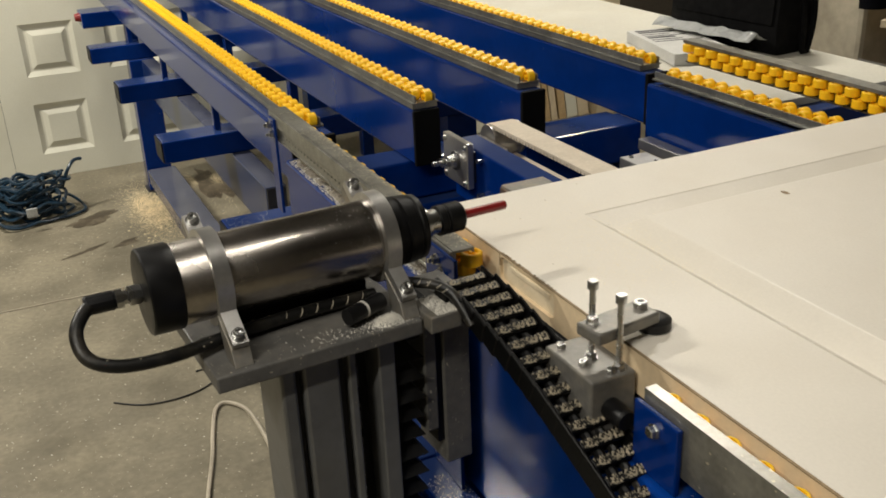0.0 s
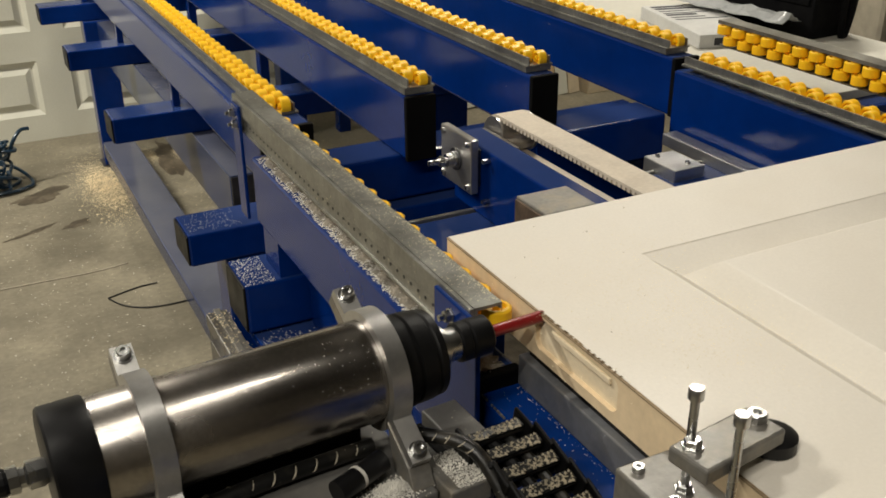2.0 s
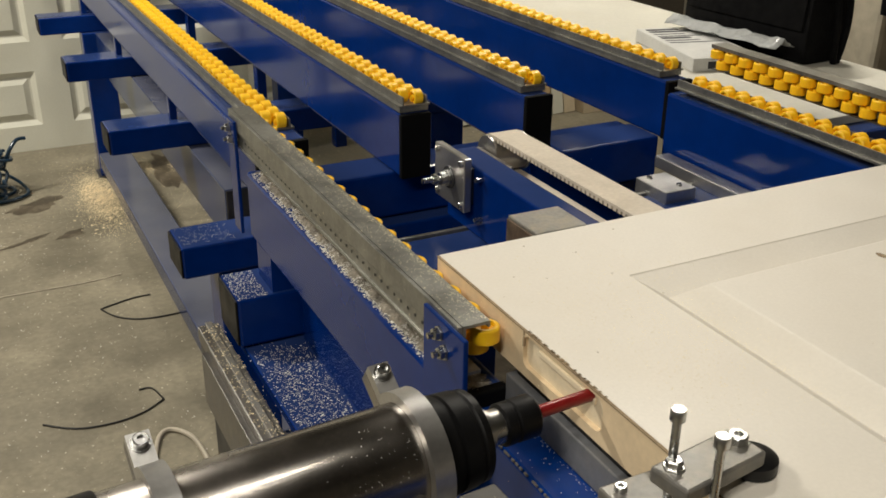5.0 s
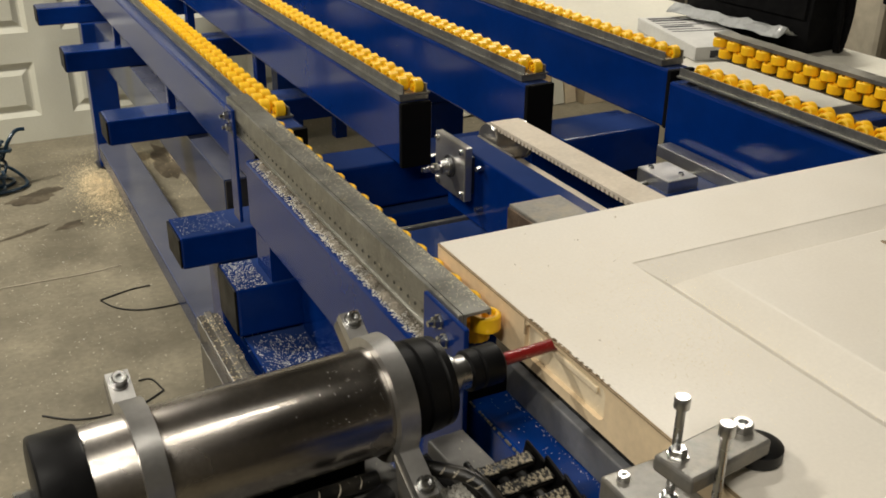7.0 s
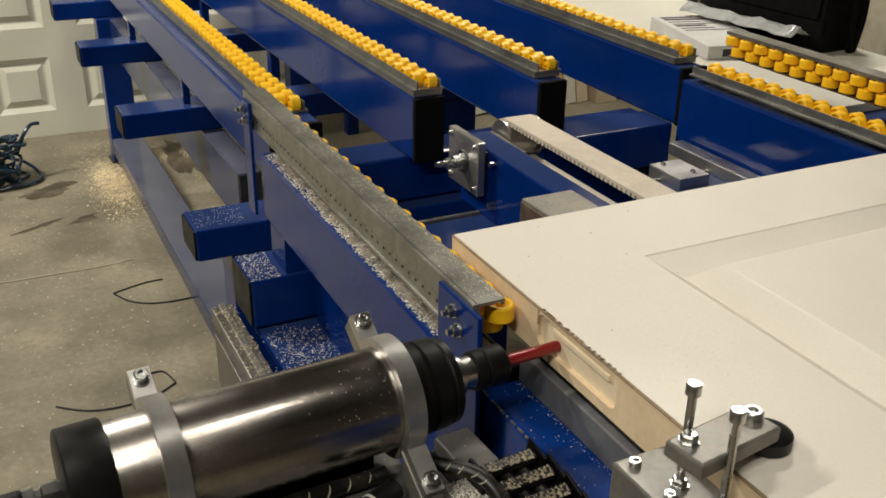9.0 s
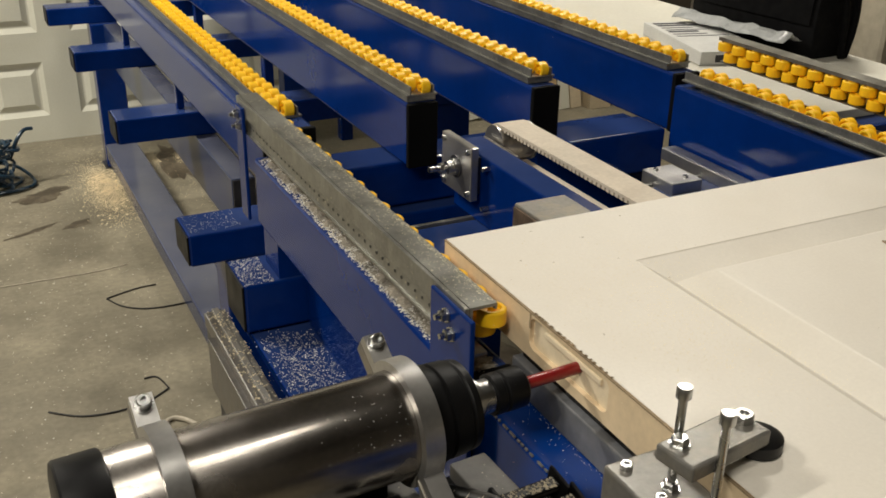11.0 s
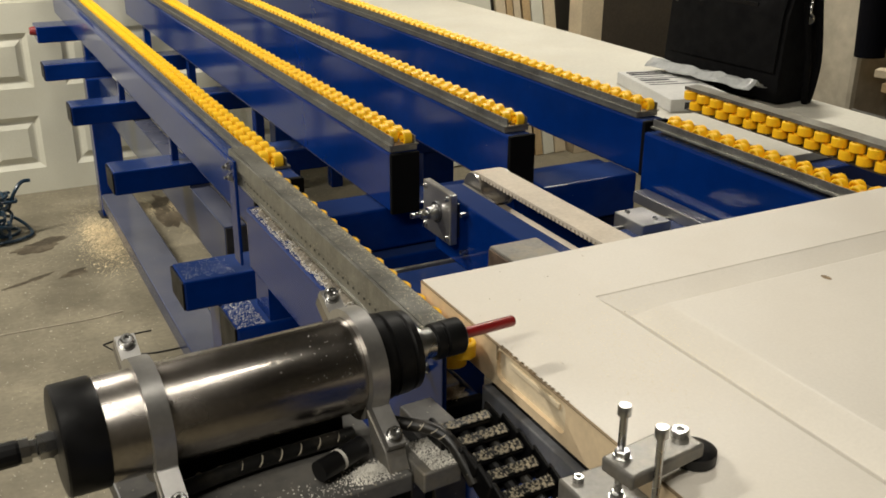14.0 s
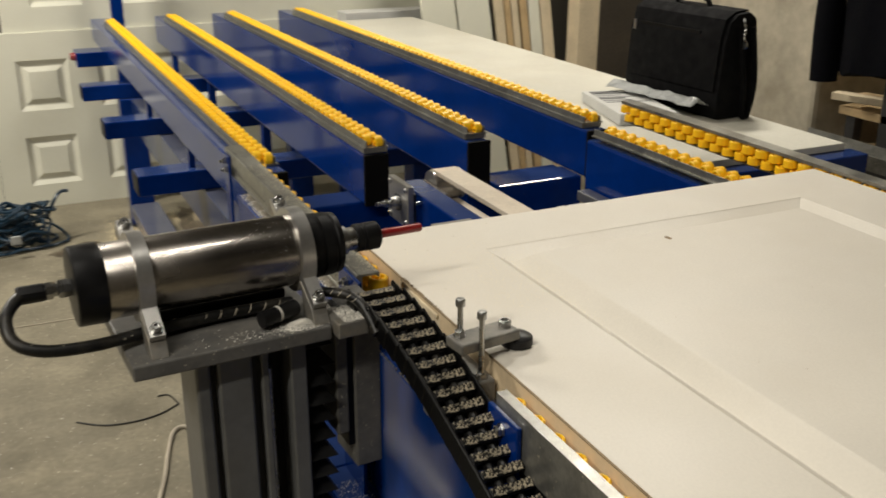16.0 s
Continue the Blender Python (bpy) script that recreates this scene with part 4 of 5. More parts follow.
belt_drive()
slide = thing("slide_block", 0, 0, 0, "aluminium slide block on a short rail beside the beam", "block")
part("block", box(0.647, 0.712, 0.42, 0.505, 0.679, 0.721, 0.002), ALU, slide, "machined aluminium block")
part("arm", box(0.712, 0.80, 0.43, 0.48, 0.682, 0.694, 0.002), DARK_STEEL, slide)
part("rail", box(0.752, 0.784, 0.36, 0.585, 0.699, 0.722, 0.002), ALU, slide, "aluminium profile rail")
part("rail_foot", box(0.655, 0.79, 0.43, 0.46, 0.62, 0.6985), DARK_STEEL, slide)
for x, y in ((0.665, 0.49), (0.69, 0.44)):
    part("bolt", bolt_mesh(0.005, 0.004), CHROME, slide, at=pose(x, y, 0.721))

# ---- side table with boards, papers, briefcase ----
TZ = 0.794
table = thing("side_table", 0, 0, 0, "white board laid on a blue steel stand beside the conveyor", "table")
part("board", box(0.955, 1.43, 0.45, 3.1, TZ - 0.018, TZ, 0.002), BOARD, table, "white coated chipboard")
part("rail", box(1.0, 1.46, 0.40, 0.46, TZ - 0.11, TZ - 0.0185, 0.004), BLUE, table, "blue steel rail")
part("rail", box(1.36, 1.42, 0.46, 3.0, TZ - 0.11, TZ - 0.0185, 0.004), BLUE, table)
for x, y in ((1.39, 0.44), (1.39, 2.9), (1.0, 2.9), (1.02, 0.44)):
    part("leg", box(x - 0.025, x + 0.025, y - 0.025, y + 0.025, 0, TZ - 0.11, 0.003), BLUE, table)


def papers():
    top = thing("paper_stack", 1.150, 0.95, TZ, "flat printed white carton lying beside the briefcase", "carton")
    part("carton", box(-0.085, 0.075, -0.15, 0.16, 0, 0.030, 0.002), PAPER, top, at=pose(0, 0, 0, 0, 0, -14))
    rnd = random.Random(8)
    for k in range(7):
        y = 0.13 - k * 0.022
        w = rnd.uniform(0.07, 0.13)
        part("print_bar", box(-0.07, -0.07 + w, y, y + (0.014 if k in (0, 1, 4) else 0.006), 0.0302, 0.0306), INK, top, "unreadable black print", at=pose(0, 0, 0, 0, 0, -14))
    part("print_bar", box(-0.05, 0.05, -0.1505, -0.1502, 0.006, 0.022), INK, top, at=pose(0, 0, 0, 0, 0, -14))
    return top


papers()
rnd = random.Random(5)
bm = bmesh.new()
NX, NY = 16, 8
V = [[bm.verts.new((i / (NX - 1) * 0.34, j / (NY - 1) * 0.065, 0.004 + 0.007 * math.sin(j * 1.3 + 0.7 * i) ** 2 + rnd.uniform(0, 0.004) + 0.018 * math.exp(-((j - 3) ** 2) / 3))) for j in range(NY)] for i in range(NX)]
for i in range(NX - 1):
    for j in range(NY - 1):
        bm.faces.new((V[i][j], V[i + 1][j], V[i + 1][j + 1], V[i][j + 1]))
sheet = tagged(part("plastic_sheet", bm, FILM, smooth=True, at=pose(1.185, 1.12, TZ + 0.0312, 0, 0, -84)), "crumpled grey plastic sheet lying before the briefcase", "sheet")
sheet.modifiers.new("thickness", "SOLIDIFY").thickness = 0.001


def briefcase():
    top = thing("briefcase", 1.345, 0.96, TZ, "black nylon briefcase with flap, zip pocket and shoulder strap", "briefcase")
    top.rotation_euler = (0, 0, radians(-86))
    W, D, H = 0.38, 0.125, 0.275
    out = [(-D / 2, 0.004), (-D / 2 - 0.004, 0.06), (-D / 2 + 0.006, 0.2), (-D / 2 + 0.02, 0.255), (-D / 2 + 0.045, H), (D / 2 - 0.035, H + 0.004), (D / 2 - 0.012, 0.262), (D / 2, 0.2), (D / 2 + 0.004, 0.06), (D / 2, 0.004), (D / 2 - 0.015, 0.0), (-D / 2 + 0.015, 0.0)]
    part("body", prism(out, "x", -W / 2, W / 2, 0.008), CLOTH, top, smooth=True)
    flap = [(-D / 2 - 0.010, 0.075), (-D / 2 - 0.001, 0.205), (-D / 2 + 0.013, 0.262), (-D / 2 + 0.044, H + 0.006), (D / 2 - 0.035, H + 0.0095), (D / 2 - 0.035, H + 0.0045), (-D / 2 + 0.046, H + 0.001), (-D / 2 + 0.018, 0.258), (-D / 2 + 0.004, 0.204), (-D / 2 - 0.0055, 0.075)]
    fl = part("flap", prism(flap, "x", -W / 2 + 0.012, W / 2 - 0.012, 0.0015), CLOTH, top, "black front flap", smooth=True)
    part("zip", box(-0.155, 0.10, -D / 2 + 0.0005, -D / 2 + 0.0065, 0.217, 0.226), CAP, fl, "dark zip line")
    part("zip_pull", box(-0.165, -0.157, -D / 2 - 0.0035, -D / 2 + 0.003, 0.200, 0.228, 0.001), CHROME, fl, "bright zip pull")
    part("handle", tube([(-0.065, 0.0, H + 0.002), (-0.055, 0.0, H + 0.022), (-0.02, 0.0, H + 0.032), (0.02, 0.0, H + 0.032), (0.055, 0.0, H + 0.022), (0.065, 0.0, H + 0.002)], 0.007), CLOTH, top, "padded carrying handle", smooth=True)
    strap = part("strap", tube([(W / 2 + 0.006, -0.01, 0.235), (W / 2 + 0.014, -0.005, 0.17), (W / 2 + 0.024, 0.0, 0.09), (W / 2 + 0.02, 0.01, 0.012), (W / 2 + 0.012, 0.035, 0.008), (W / 2 + 0.012, 0.05, 0.10), (W / 2 + 0.008, 0.03, 0.24)], 0.008, 8), CLOTH, top, "hanging black strap", smooth=True)
    part("snap_hook", tube([(W / 2 + 0.012, -0.01, 0.265), (W / 2 + 0.018, -0.012, 0.252), (W / 2 + 0.014, -0.004, 0.238), (W / 2 + 0.018, -0.01, 0.222), (W / 2 + 0.016, -0.004, 0.205)], 0.0035, 8), CHROME, strap, "bright snap hook")
    part("ring", lathe([(-0.002, 0.013), (0.002, 0.013)], "y", 16), CHROME, strap, at=pose(W / 2 + 0.016, -0.008, 0.20))
    return top


briefcase()

# ---- back of the hall on the right ----
laths = [(1.52, 0.17, GARAGE), (1.695, 0.17, GARAGE), (1.885, 0.05, WOOD_LIGHT), (1.94, 0.03, WOOD), (1.975, 0.035, WOOD_LIGHT), (2.02, 0.04, WOOD), (2.065, 0.06, GARAGE), (2.13, 0.06, WOOD_LIGHT)]
for x, w, m in laths:
    if m is GARAGE:
        b = thing("cream_board", x, 2.9, 0, "cream painted board leaning upright beside the laths", "board", "cream boards at the wall")
    else:
        b = thing("wooden_lath", x, 2.9, 0, "pale planed lath leaning upright against the wall", "lath", "laths leaning at the wall")
    part("board" if m is GARAGE else "lath", box(0, w, 0, 0.02, 0, 1.75, 0.002), m, b, at=pose(0, 0, 0, -8, -4 + 30 * (x - 1.95) * 0.1, 0))
post = thing("timber_post", 2.2, 2.85, 0, "pale timber post standing at the dark opening", "post")
part("post", box(0, 0.12, 0, 0.1, 0, 3.1, 0.003), WOOD_LIGHT, post)
# near-black box stands in for the shade of the opening
part("opening_shade", box(0.13, 0.55, 0.02, 0.10, 0, 3.1), material("painted_opening_shade", (0.05, 0.04, 0.028), 0.9, 0, 0.3, 4), post, "dark box painted as the shade of the opening behind the post")
crate = thing("white_carton", 1.13, 3.2, 0.0, "flat white carton on the far end of the table", "carton")
part("carton", box(0, 0.5, 0, 0.12, TZ - 0.1, TZ + 0.02, 0.003), PAPER, crate)
part("rest", box(0.02, 0.48, 0.01, 0.11, 0, TZ - 0.1, 0.003), BOARD, crate)


def jacket():
    top = thing("jacket", 2.16, 1.02, 0.80, "dark fleece jacket hanging on the pillar corner", "jacket")
    bm = bmesh.new()
    rnd = random.Random(2)
    n, rows_ = 28, 12
    R = []
    for j in range(rows_):
        z = j / (rows_ - 1) * 0.75 + (0.06 * math.sin(3) if j == 0 else 0)
        ring = []
        for i in range(n):
            a = 2 * math.pi * i / n
            fold = 1 + 0.12 * math.sin(5 * a + j * 0.35) + 0.07 * math.sin(9 * a - j * 0.2)
            ry = (0.135 + 0.02 * (1 - j / rows_)) * fold
            rx = 0.07 * fold
            drop = 0.012 * math.sin(2 * a + 0.6) + 0.006 * math.sin(7 * a) if j == 0 else 0
            ring.append(bm.verts.new((rx * math.cos(a), ry * math.sin(a), z + drop)))
        R.append(ring)
    for a, b in zip(R, R[1:]):
        for i in range(n):
            bm.faces.new((a[i], a[(i + 1) % n], b[(i + 1) % n], b[i]))
    bm.faces.new(R[0][::-1])
    bm.faces.new(R[-1])
    bmesh.ops.recalc_face_normals(bm, faces=bm.faces)
    part("body", bm, JACKET, top, smooth=True)
    part("sleeve", tube([(-0.01, 0.10, 0.66), (-0.03, 0.165, 0.48), (-0.04, 0.19, 0.22), (-0.035, 0.185, -0.035)], 0.046, 12), JACKET, top, "hanging sleeve", smooth=True)
    part("hook", tube([(0.02, 0, 0.74), (0.05, 0.02, 0.8), (0.10, 0.05, 0.8), (0.150, 0.06, 0.8)], 0.006), DARK_STEEL, top)
    return top


jacket()
shelf2 = thing("offcut_rack", 2.3, 1.0, 0, "rack with pale timber offcuts beside the pillar", "rack")
for z in (0.46, 0.62):
    part("board", box(0, 0.55, -0.75, 0.28, z, z + 0.03, 0.003), WOOD, shelf2)
for x, y in ((0.02, 0.24), (0.02, -0.7), (0.5, 0.24), (0.5, -0.7)):
    part("leg", box(x, x + 0.04, y - 0.02, y + 0.02, 0, 0.62), DARK_STEEL, shelf2)
part("upright", box(0, 0.05, 0.05, 0.10, 0, 1.70, 0.003), DARK_STEEL, shelf2, "dark upright post of the rack")
rnd = random.Random(11)
for k in range(9):
    o = thing("timber_offcut", 2.35 + rnd.uniform(0, 0.2), 0.95 + rnd.uniform(-0.35, 0.05), 0.6505 + 0.026 * (k // 3), "sawn pale timber offcut on the rack", "timber", "timber offcuts on the rack")
    part("offcut", box(-0.02, 0.03, -0.3, 0.3, 0, 0.025, 0.002), (WOOD, WOOD_LIGHT)[k % 2], o, at=pose(0, 0, 0, 0, 0, rnd.uniform(-20, 20)))
tray = thing("metal_tray", 2.05, 0.98, 0.0, "grey sheet metal channel on a stand beside the rack", "channel")
part("channel", prism([(-0.05, 0.55), (0.05, 0.55), (0.06, 0.60), (0.053, 0.60), (0.045, 0.556), (-0.045, 0.556), (-0.053, 0.60), (-0.06, 0.60)], "y", -0.5, 0.24), ZINC, tray)
part("stand", box(-0.03, 0.03, -0.35, 0.1, 0, 0.55), DARK_STEEL, tray)
crate2 = thing("blue_crate", 1.75, 0.66, 0, "bright blue plastic crate beside the table", "crate")
bm = bmesh.new()
for bx in ((-0.16, 0.16, -0.2, -0.19, 0.3, 0.5), (-0.16, 0.16, 0.19, 0.2, 0.3, 0.5), (-0.16, -0.15, -0.19, 0.19, 0.3, 0.5), (0.15, 0.16, -0.19, 0.19, 0.3, 0.5), (-0.15, 0.15, -0.19, 0.19, 0.3, 0.31)):
    add_box(bm, *bx)
part("crate", bm, BRIGHT_BLUE, crate2)
part("stool", box(-0.14, 0.14, -0.18, 0.18, 0.0, 0.3, 0.01), DARK_STEEL, crate2, "dark base")
# control post at the far end of the conveyor
cp = thing("control_post", 0.107, 3.25, 0, "blue upright post with a red button box at the conveyor end", "post")
part("post", box(-0.025, 0.025, -0.02, 0.02, 0, 1.6, 0.003), BLUE, cp)
bb = part("button_box", box(-0.20, -0.03, -0.15, -0.02, 0.66, 0.72, 0.004), BLUE, cp, "blue cross box")
part("button", lathe([(-0.22, 0.014), (-0.20, 0.018)], "x", 14), RED, bb, "red stop button", at=pose(0, -0.1, 0.70))


# ---- hose, cables, dust ----
def hose_coil():
    top = thing("hose_coil", -0.43, 2.86, 0, "tangled heap of dark blue air hose on the floor", "hose")
    rnd = random.Random(4)
    for k in range(26):
        u = k / 25
        r, z, cx, cy = rnd.uniform(0.07, 0.175 - 0.06 * u), 0.010 + 0.15 * u, rnd.uniform(-0.04, 0.04), rnd.uniform(-0.04, 0.04)
        a0, tilt = rnd.uniform(0, 6.28), rnd.uniform(-0.42, 0.42)
        pts = []
        for i in range(15):
            a = a0 + i * 2 * math.pi / 14 * 0.97
            rr = r * (1 + 0.15 * math.sin(3 * a + k))
            pts.append((cx + rr * math.cos(a), cy + rr * 0.75 * math.sin(a), max(0.010, z + tilt * rr * math.sin(a + k) + 0.012 * math.sin(4 * a))))
        part("loop", tube(pts, 0.0062, 7, 3), HOSE_BLUE, top, smooth=True)
    part("end", tube([(0.13, 0.02, 0.1), (0.16, 0.0, 0.17), (0.19, 0.02, 0.20), (0.22, 0.03, 0.20)], 0.007, 8), HOSE_BLUE, top, smooth=True)
    part("tag", box(-0.02, 0.02, -0.165, -0.155, 0.06, 0.095, 0.003), FILM, top, "pale hose tag")
    return top


hose_coil()


def floor_stain(x, y, rx, ry, turn, seed):
    rd = random.Random(seed)
    bm = bmesh.new()
    ph = [rd.uniform(0, 6.28) for _ in range(4)]
    ring = []
    for k in range(48):
        a = k * math.pi / 24
        r = 1 + 0.22 * math.sin(2 * a + ph[0]) + 0.16 * math.sin(3 * a + ph[1]) + 0.1 * math.sin(7 * a + ph[2]) + 0.06 * math.sin(13 * a + ph[3])
        ring.append(bm.verts.new((rx * r * math.cos(a), ry * r * math.sin(a), 0)))
    bm.faces.new(ring)
    ob = part("floor_stain", bm, OIL, at=pose(x, y, 0.0006 + 0.0002 * seed, 0, 0, turn))
    return tagged(ob, "dark patch on the concrete floor, oil with some painted shade", "stain", kind="structure")


# oil stains; the last two, under the beams, also paint the stand's shade
for k, (x, y, rx, ry, turn) in enumerate(((-0.143, 2.409, 0.055, 0.022, 20), (-0.285, 2.406, 0.075, 0.014, 24), (-0.22, 2.72, 0.10, 0.05, 20), (0.285, 2.88, 0.05, 0.24, 3), (0.42, 1.75, 0.16, 0.30, 10), (0.66, 1.2, 0.12, 0.25, 0))):
    floor_stain(x, y, rx, ry, turn, k)


def floor_cable(name, pts, r, mat, label):
    return tagged(part(name, tube([(x, y, r + 0.0005) for x, y in pts], r, 7, 5), mat, smooth=True), label, "cable")


floor_cable("floor_cable", [(0.0, 1.855), (-0.049, 1.853), (-0.10, 1.838), (-0.144, 1.822)], 0.0022, BLACK_LINE, "thin black wire end lying on the concrete floor")
floor_cable("floor_cable", [(-0.144, 1.82), (-0.11, 1.755), (-0.052, 1.715), (0.03, 1.705), (0.098, 1.717), (0.14, 1.735)], 0.0022, BLACK_LINE, "thin black wire curved on the concrete floor")
floor_cable("floor_cable", [(-0.13, 1.353), (-0.1, 1.347), (-0.084, 1.286)], 0.0022, BLACK_LINE, "thin black wire end bent on the concrete floor")
floor_cable("floor_cable", [(-0.084, 1.286), (-0.14, 1.25), (-0.211, 1.236), (-0.29, 1.25), (-0.357, 1.299)], 0.0022, BLACK_LINE, "thin black wire lying on the concrete floor")
floor_cable("pale_cable", [(-0.28, 0.60), (-0.228, 0.79), (-0.185, 0.93), (-0.160, 1.03), (-0.128, 1.13), (-0.095, 1.148), (-0.058, 1.09), (-0.05, 0.97), (-0.056, 0.84), (-0.07, 0.70)], 0.0055, CABLE_WHITE, "pale mains cable looping on the floor")
floor_cable("floor_joint", [(-2.0, 2.06), (-0.391, 2.02), (-0.166, 2.014), (-0.05, 2.03)], 0.0015, CABLE_WHITE, "pale string line stretched on the floor")


def chips(name, label, spots, mat, size=(0.0015, 0.005), seed=1):
    """Loose flakes: spots of (count, x, y, z, spread x, spread y, kind of spread, heap)."""
    rnd = random.Random(seed)
    vs, fs = [], []
    for count, x0, y0, z0, sx, sy, gauss, heap in spots:
        for _ in range(count):
            if gauss:
                u, v = rnd.gauss(0, 0.5), rnd.gauss(0, 0.5)
            else:
                u, v = rnd.uniform(-1, 1), rnd.uniform(-1, 1)
            x, y = x0 + sx * u, y0 + sy * v
            z = z0 + heap * max(0, 1 - (u * u + v * v)) * rnd.uniform(0.2, 1)
            s = rnd.uniform(*size)
            a, e = rnd.uniform(0, 6.28), rnd.uniform(0.3, 1)
            c, d = math.cos(a) * s, math.sin(a) * s
            b = len(vs)
            tilt = rnd.uniform(0, 0.5) * s
            vs += [(x - c, y - d, z), (x - d * e, y + c * e, z + tilt), (x + c, y + d, z + 0.0004), (x + d * e, y - c * e, z + tilt * 0.5), (x, y, z + s * 0.5)]
            fs += [(b, b + 1, b + 4), (b + 1, b + 2, b + 4), (b + 2, b + 3, b + 4), (b + 3, b, b + 4)]
    me = bpy.data.meshes.new(name)
    me.from_pydata(vs, [], fs)
    me.materials.append(mat)
    return tagged(new(name, me), label, "sawdust", kind="stuff")


chips("sawdust_pile", "scattered heap of sawdust on the concrete floor", [(15000, 0.0, 2.70, 0.0, 0.075, 0.27, True, 0.022), (900, 0.0, 2.72, 0.0, 0.16, 0.40, True, 0.004), (300, 0.30, 2.6, 0.0, 0.18, 0.5, True, 0.012), (700, 0.212, 2.96, 0.0, 0.030, 0.10, True, 0.008), (700, 0.315, 2.93, 0.0, 0.030, 0.09, True, 0.008)], SAWDUST, (0.0006, 0.0024), 1)
chips("wood_curls", "curled pale wood shavings on the concrete floor", [(110, 0.02, 2.72, 0.004, 0.07, 0.16, True, 0.02), (14, -0.02, 2.5, 0.0, 0.10, 0.2, True, 0.0)], SAWDUST, (0.003, 0.009), 12)
chips("floor_chips", "single wood chips strewn over the concrete floor", [(700, -0.35, 1.9, 0.0, 0.75, 1.3, False, 0.0)], DUST_GREY, (0.0008, 0.003), 2)
chips("beam_chips", "grey wood shavings on the blue fence beam", [(2600, -0.036, 0.18, BEAM_TOP, 0.014, 0.305, False, 0.002), (1500, -0.034, 0.06, BEAM_TOP, 0.014, 0.20, False, 0.004)], DUST_GREY, (0.0006, 0.0022), 3)
rnd = random.Random(21)
bm = bmesh.new()
grid = []
for j in range(150):
    y = -0.135 + 0.62 * j / 149
    row = []
    for i in range(9):
        u = i / 8
        x = -0.0475 + 0.042 * u + rnd.uniform(-0.0018, 0.0018)
        z = BEAM_TOP - 0.0012 + 0.0068 * math.sin(math.pi * min(1, u * 1.25)) ** 0.7 * (0.55 + 0.45 * math.sin(y * 31 + 2 * math.sin(y * 83))) * (1.15 - 0.9 * max(0, y)) + rnd.uniform(0, 0.0022) - (0.0022 if i in (0, 8) else 0)
        row.append(bm.verts.new((x, y, z)))
    grid.append(row)
for j in range(149):
    for i in range(8):
        bm.faces.new((grid[j][i], grid[j][i + 1], grid[j + 1][i + 1], grid[j + 1][i]))
tagged(part("dust_bed", bm, BEAM_DUST), "bed of grey-brown sawdust along the guide fence", "sawdust", kind="stuff")
chips("beam_dust", "pale sawdust heaped against the guide fence", [(5200, -0.028, 0.03, BEAM_TOP, 0.017, 0.165, False, 0.009), (2600, -0.026, 0.30, BEAM_TOP, 0.012, 0.19, False, 0.005)], BEAM_DUST, (0.0005, 0.0016), 4)
chips("shelf_chips", "white wood chips on the blue machine shelf", [(1700, -0.048, 0.24, 0.600, 0.040, 0.17, False, 0.001), (700, -0.05, 0.28, 0.600, 0.05, 0.16, True, 0.002), (480, -0.075, 0.47, 0.6805, 0.022, 0.045, False, 0.0), (1500, -0.067, -0.38, 0.599, 0.022, 0.26, False, 0.001)], DUST_GREY, (0.0004, 0.0015), 5)
chips("cross_member_chips", "few wood chips on the blue cross member", [(260, -0.045, 0.84, 0.6085, 0.045, 0.04, False, 0.0)], DUST_GREY, (0.0003, 0.0013), 6)
chips("door_chips", "fine pale sawdust and few specks on the white door", [(2600, 0.12, -0.20, 0.9112, 0.11, 0.14, True, 0.0), (1500, 0.155, -0.26, 0.9045, 0.010, 0.16, True, 0.0), (120, 0.10, -0.12, 0.9112, 0.09, 0.11, False, 0.0), (500, 0.10, -0.27, 0.9112, 0.05, 0.09, True, 0.0)], DUST_LIGHT, (0.0002, 0.0006), 7)
chips("door_specks", "few dark dirt specks on the white door", [(14, 0.12, -0.12, 0.9112, 0.11, 0.11, False, 0.0)], DUST_DARK, (0.0005, 0.0013), 17)
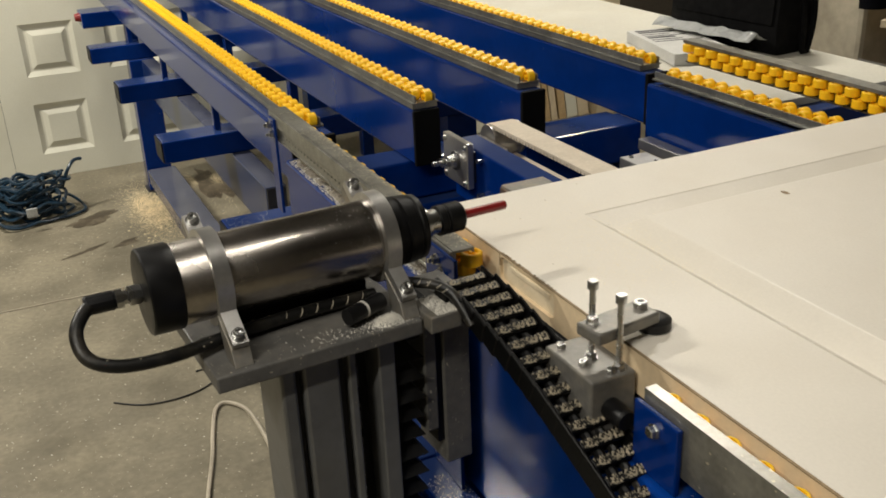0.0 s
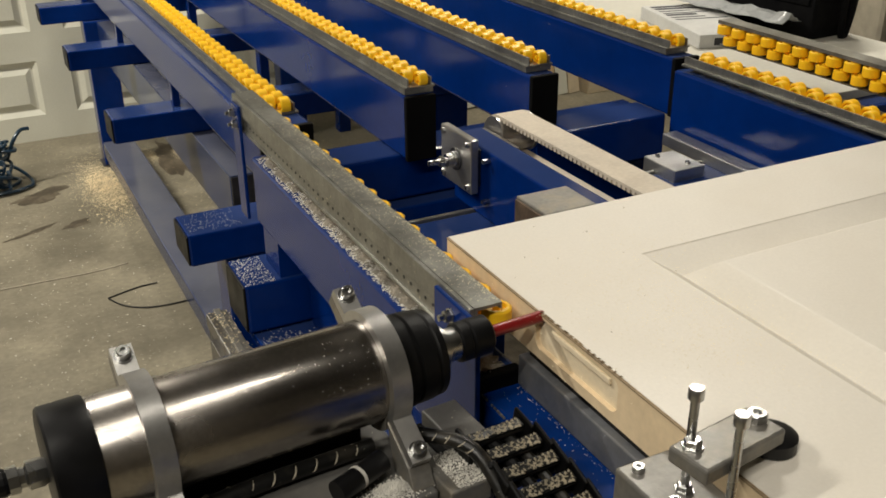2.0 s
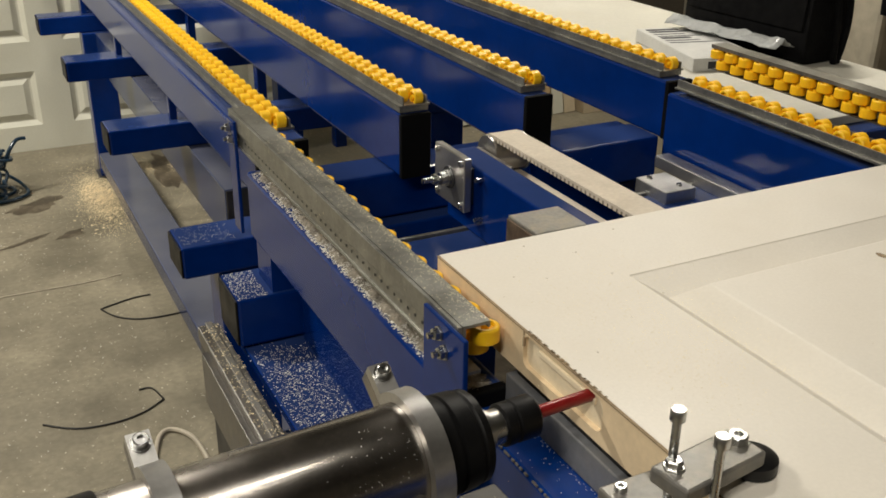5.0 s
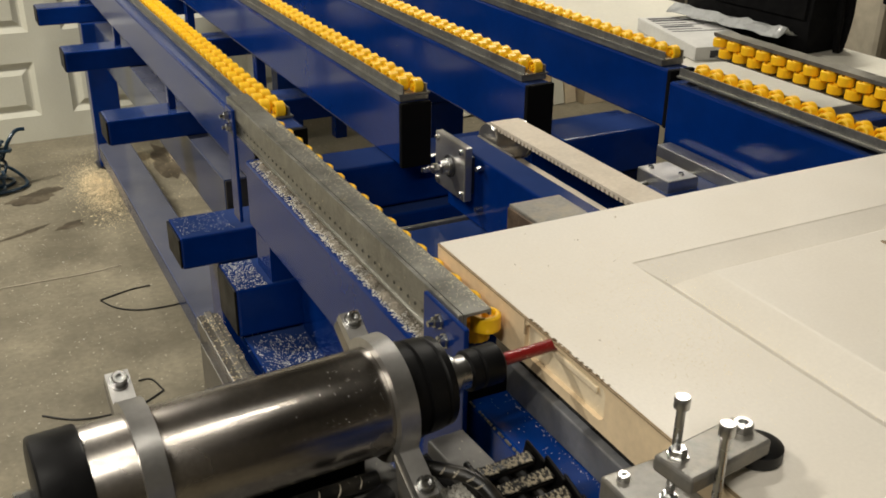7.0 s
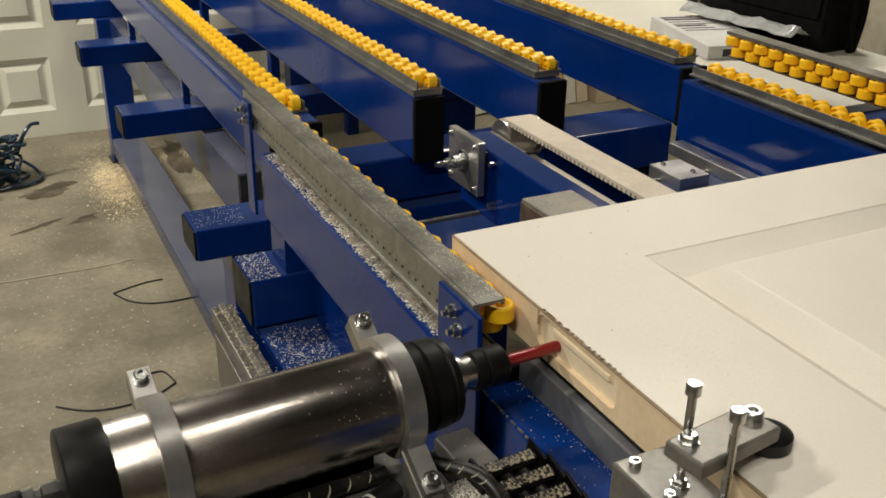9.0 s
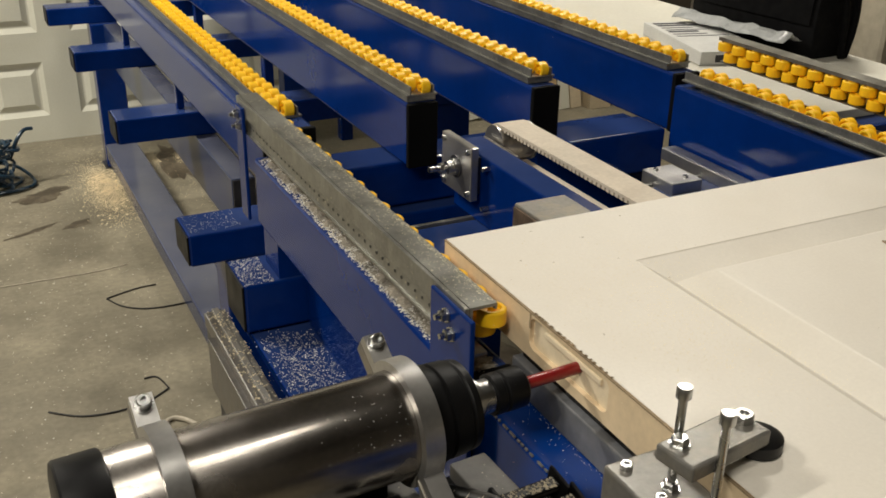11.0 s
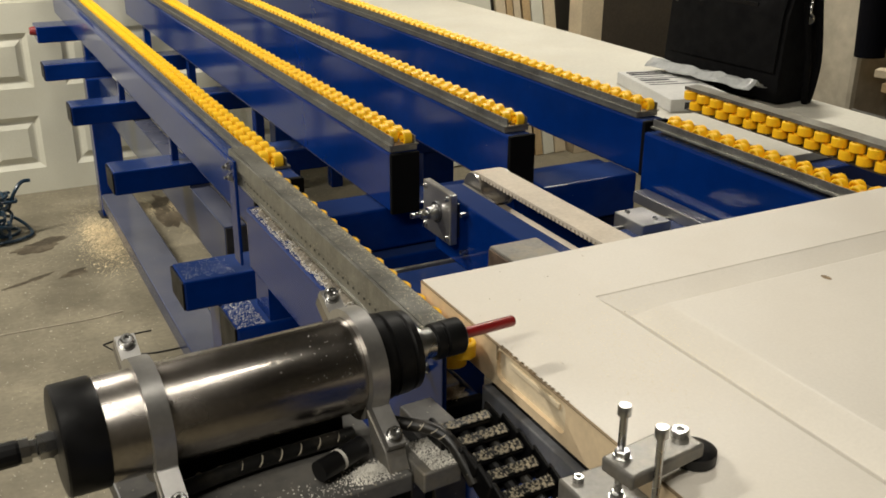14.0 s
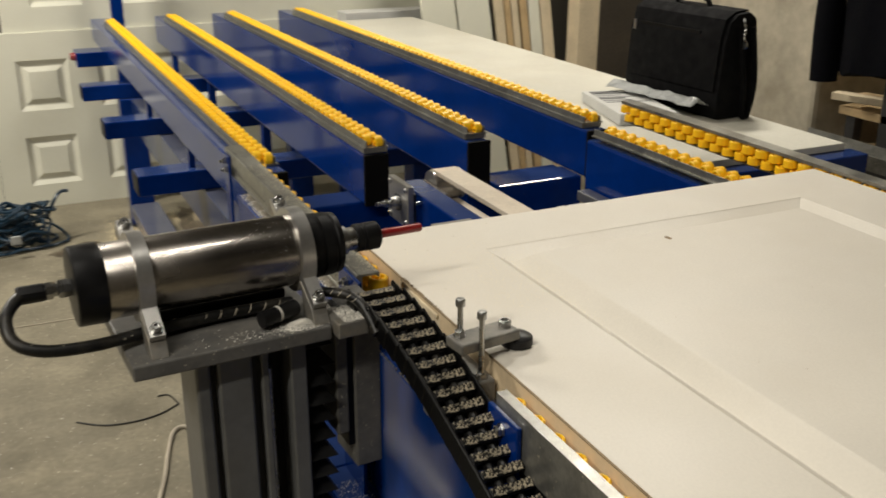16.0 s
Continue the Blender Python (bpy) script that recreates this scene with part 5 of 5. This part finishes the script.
chips("rail_chips", "pale chips on the aluminium guide", [(500, -0.120, 0.30, 0.6003, 0.015, 0.22, False, 0.0)], SAWDUST, (0.0006, 0.002), 8)
chips("fence_chips", "pale sawdust specks on top of the guide fence", [(700, -0.035, 0.14, 0.9152, 0.012, 0.28, False, 0.0), (900, -0.0255, 0.14, 0.9152, 0.003, 0.28, False, 0.0)], DUST_LIGHT, (0.0003, 0.0009), 9)
chips("machine_chips", "pale sawdust specks on the blue machine beam", [(160, -0.022, -0.4, 0.8273, 0.016, 0.25, False, 0.0), (220, -0.0065, -0.35, 0.8273, 0.0025, 0.2, False, 0.0)], DUST_GREY, (0.0003, 0.0008), 10)


# ---- what moves ----
SPINDLE = [
    (0.0, -0.1535, -0.137, 1.019),
    (0.5, -0.1535, -0.128, 0.998),
    (1.0, -0.1535, -0.130, 0.982),
    (1.5, -0.1535, -0.129, 0.962),
    (2.0, -0.1535, -0.136, 0.956),
    (2.5, -0.1535, -0.130, 0.933),
    (3.0, -0.1535, -0.138, 0.928),
    (3.5, -0.1535, -0.169, 0.930),
    (6.0, -0.1535, -0.234, 0.958),
    (6.5, -0.1535, -0.197, 0.952),
    (7.0, -0.1535, -0.172, 0.955),
    (7.5, -0.1535, -0.141, 0.951),
    (8.0, -0.1535, -0.143, 0.950),
    (8.5, -0.1535, -0.136, 0.936),
    (9.0, -0.1535, -0.159, 0.936),
    (11.5, -0.1535, -0.202, 0.945),
    (12.0, -0.1535, -0.176, 0.946),
    (12.5, -0.1535, -0.151, 0.946),
    (13.0, -0.1535, -0.154, 0.959),
    (13.5, -0.1535, -0.154, 0.976),
    (14.0, -0.1535, -0.151, 0.993),
    (14.5, -0.1535, -0.152, 1.011),
    (15.0, -0.1535, -0.156, 1.030),
    (15.5, -0.1535, -0.160, 1.044),
    (16.0, -0.1535, -0.183, 1.044),
]


def motions():
    rows = [(t, pose(x, y, z, 0, 0, 3.3)) for t, x, y, z in SPINDLE]
    walk(ROUTER, rows)
    walk(CHAIN, rows)


motions()
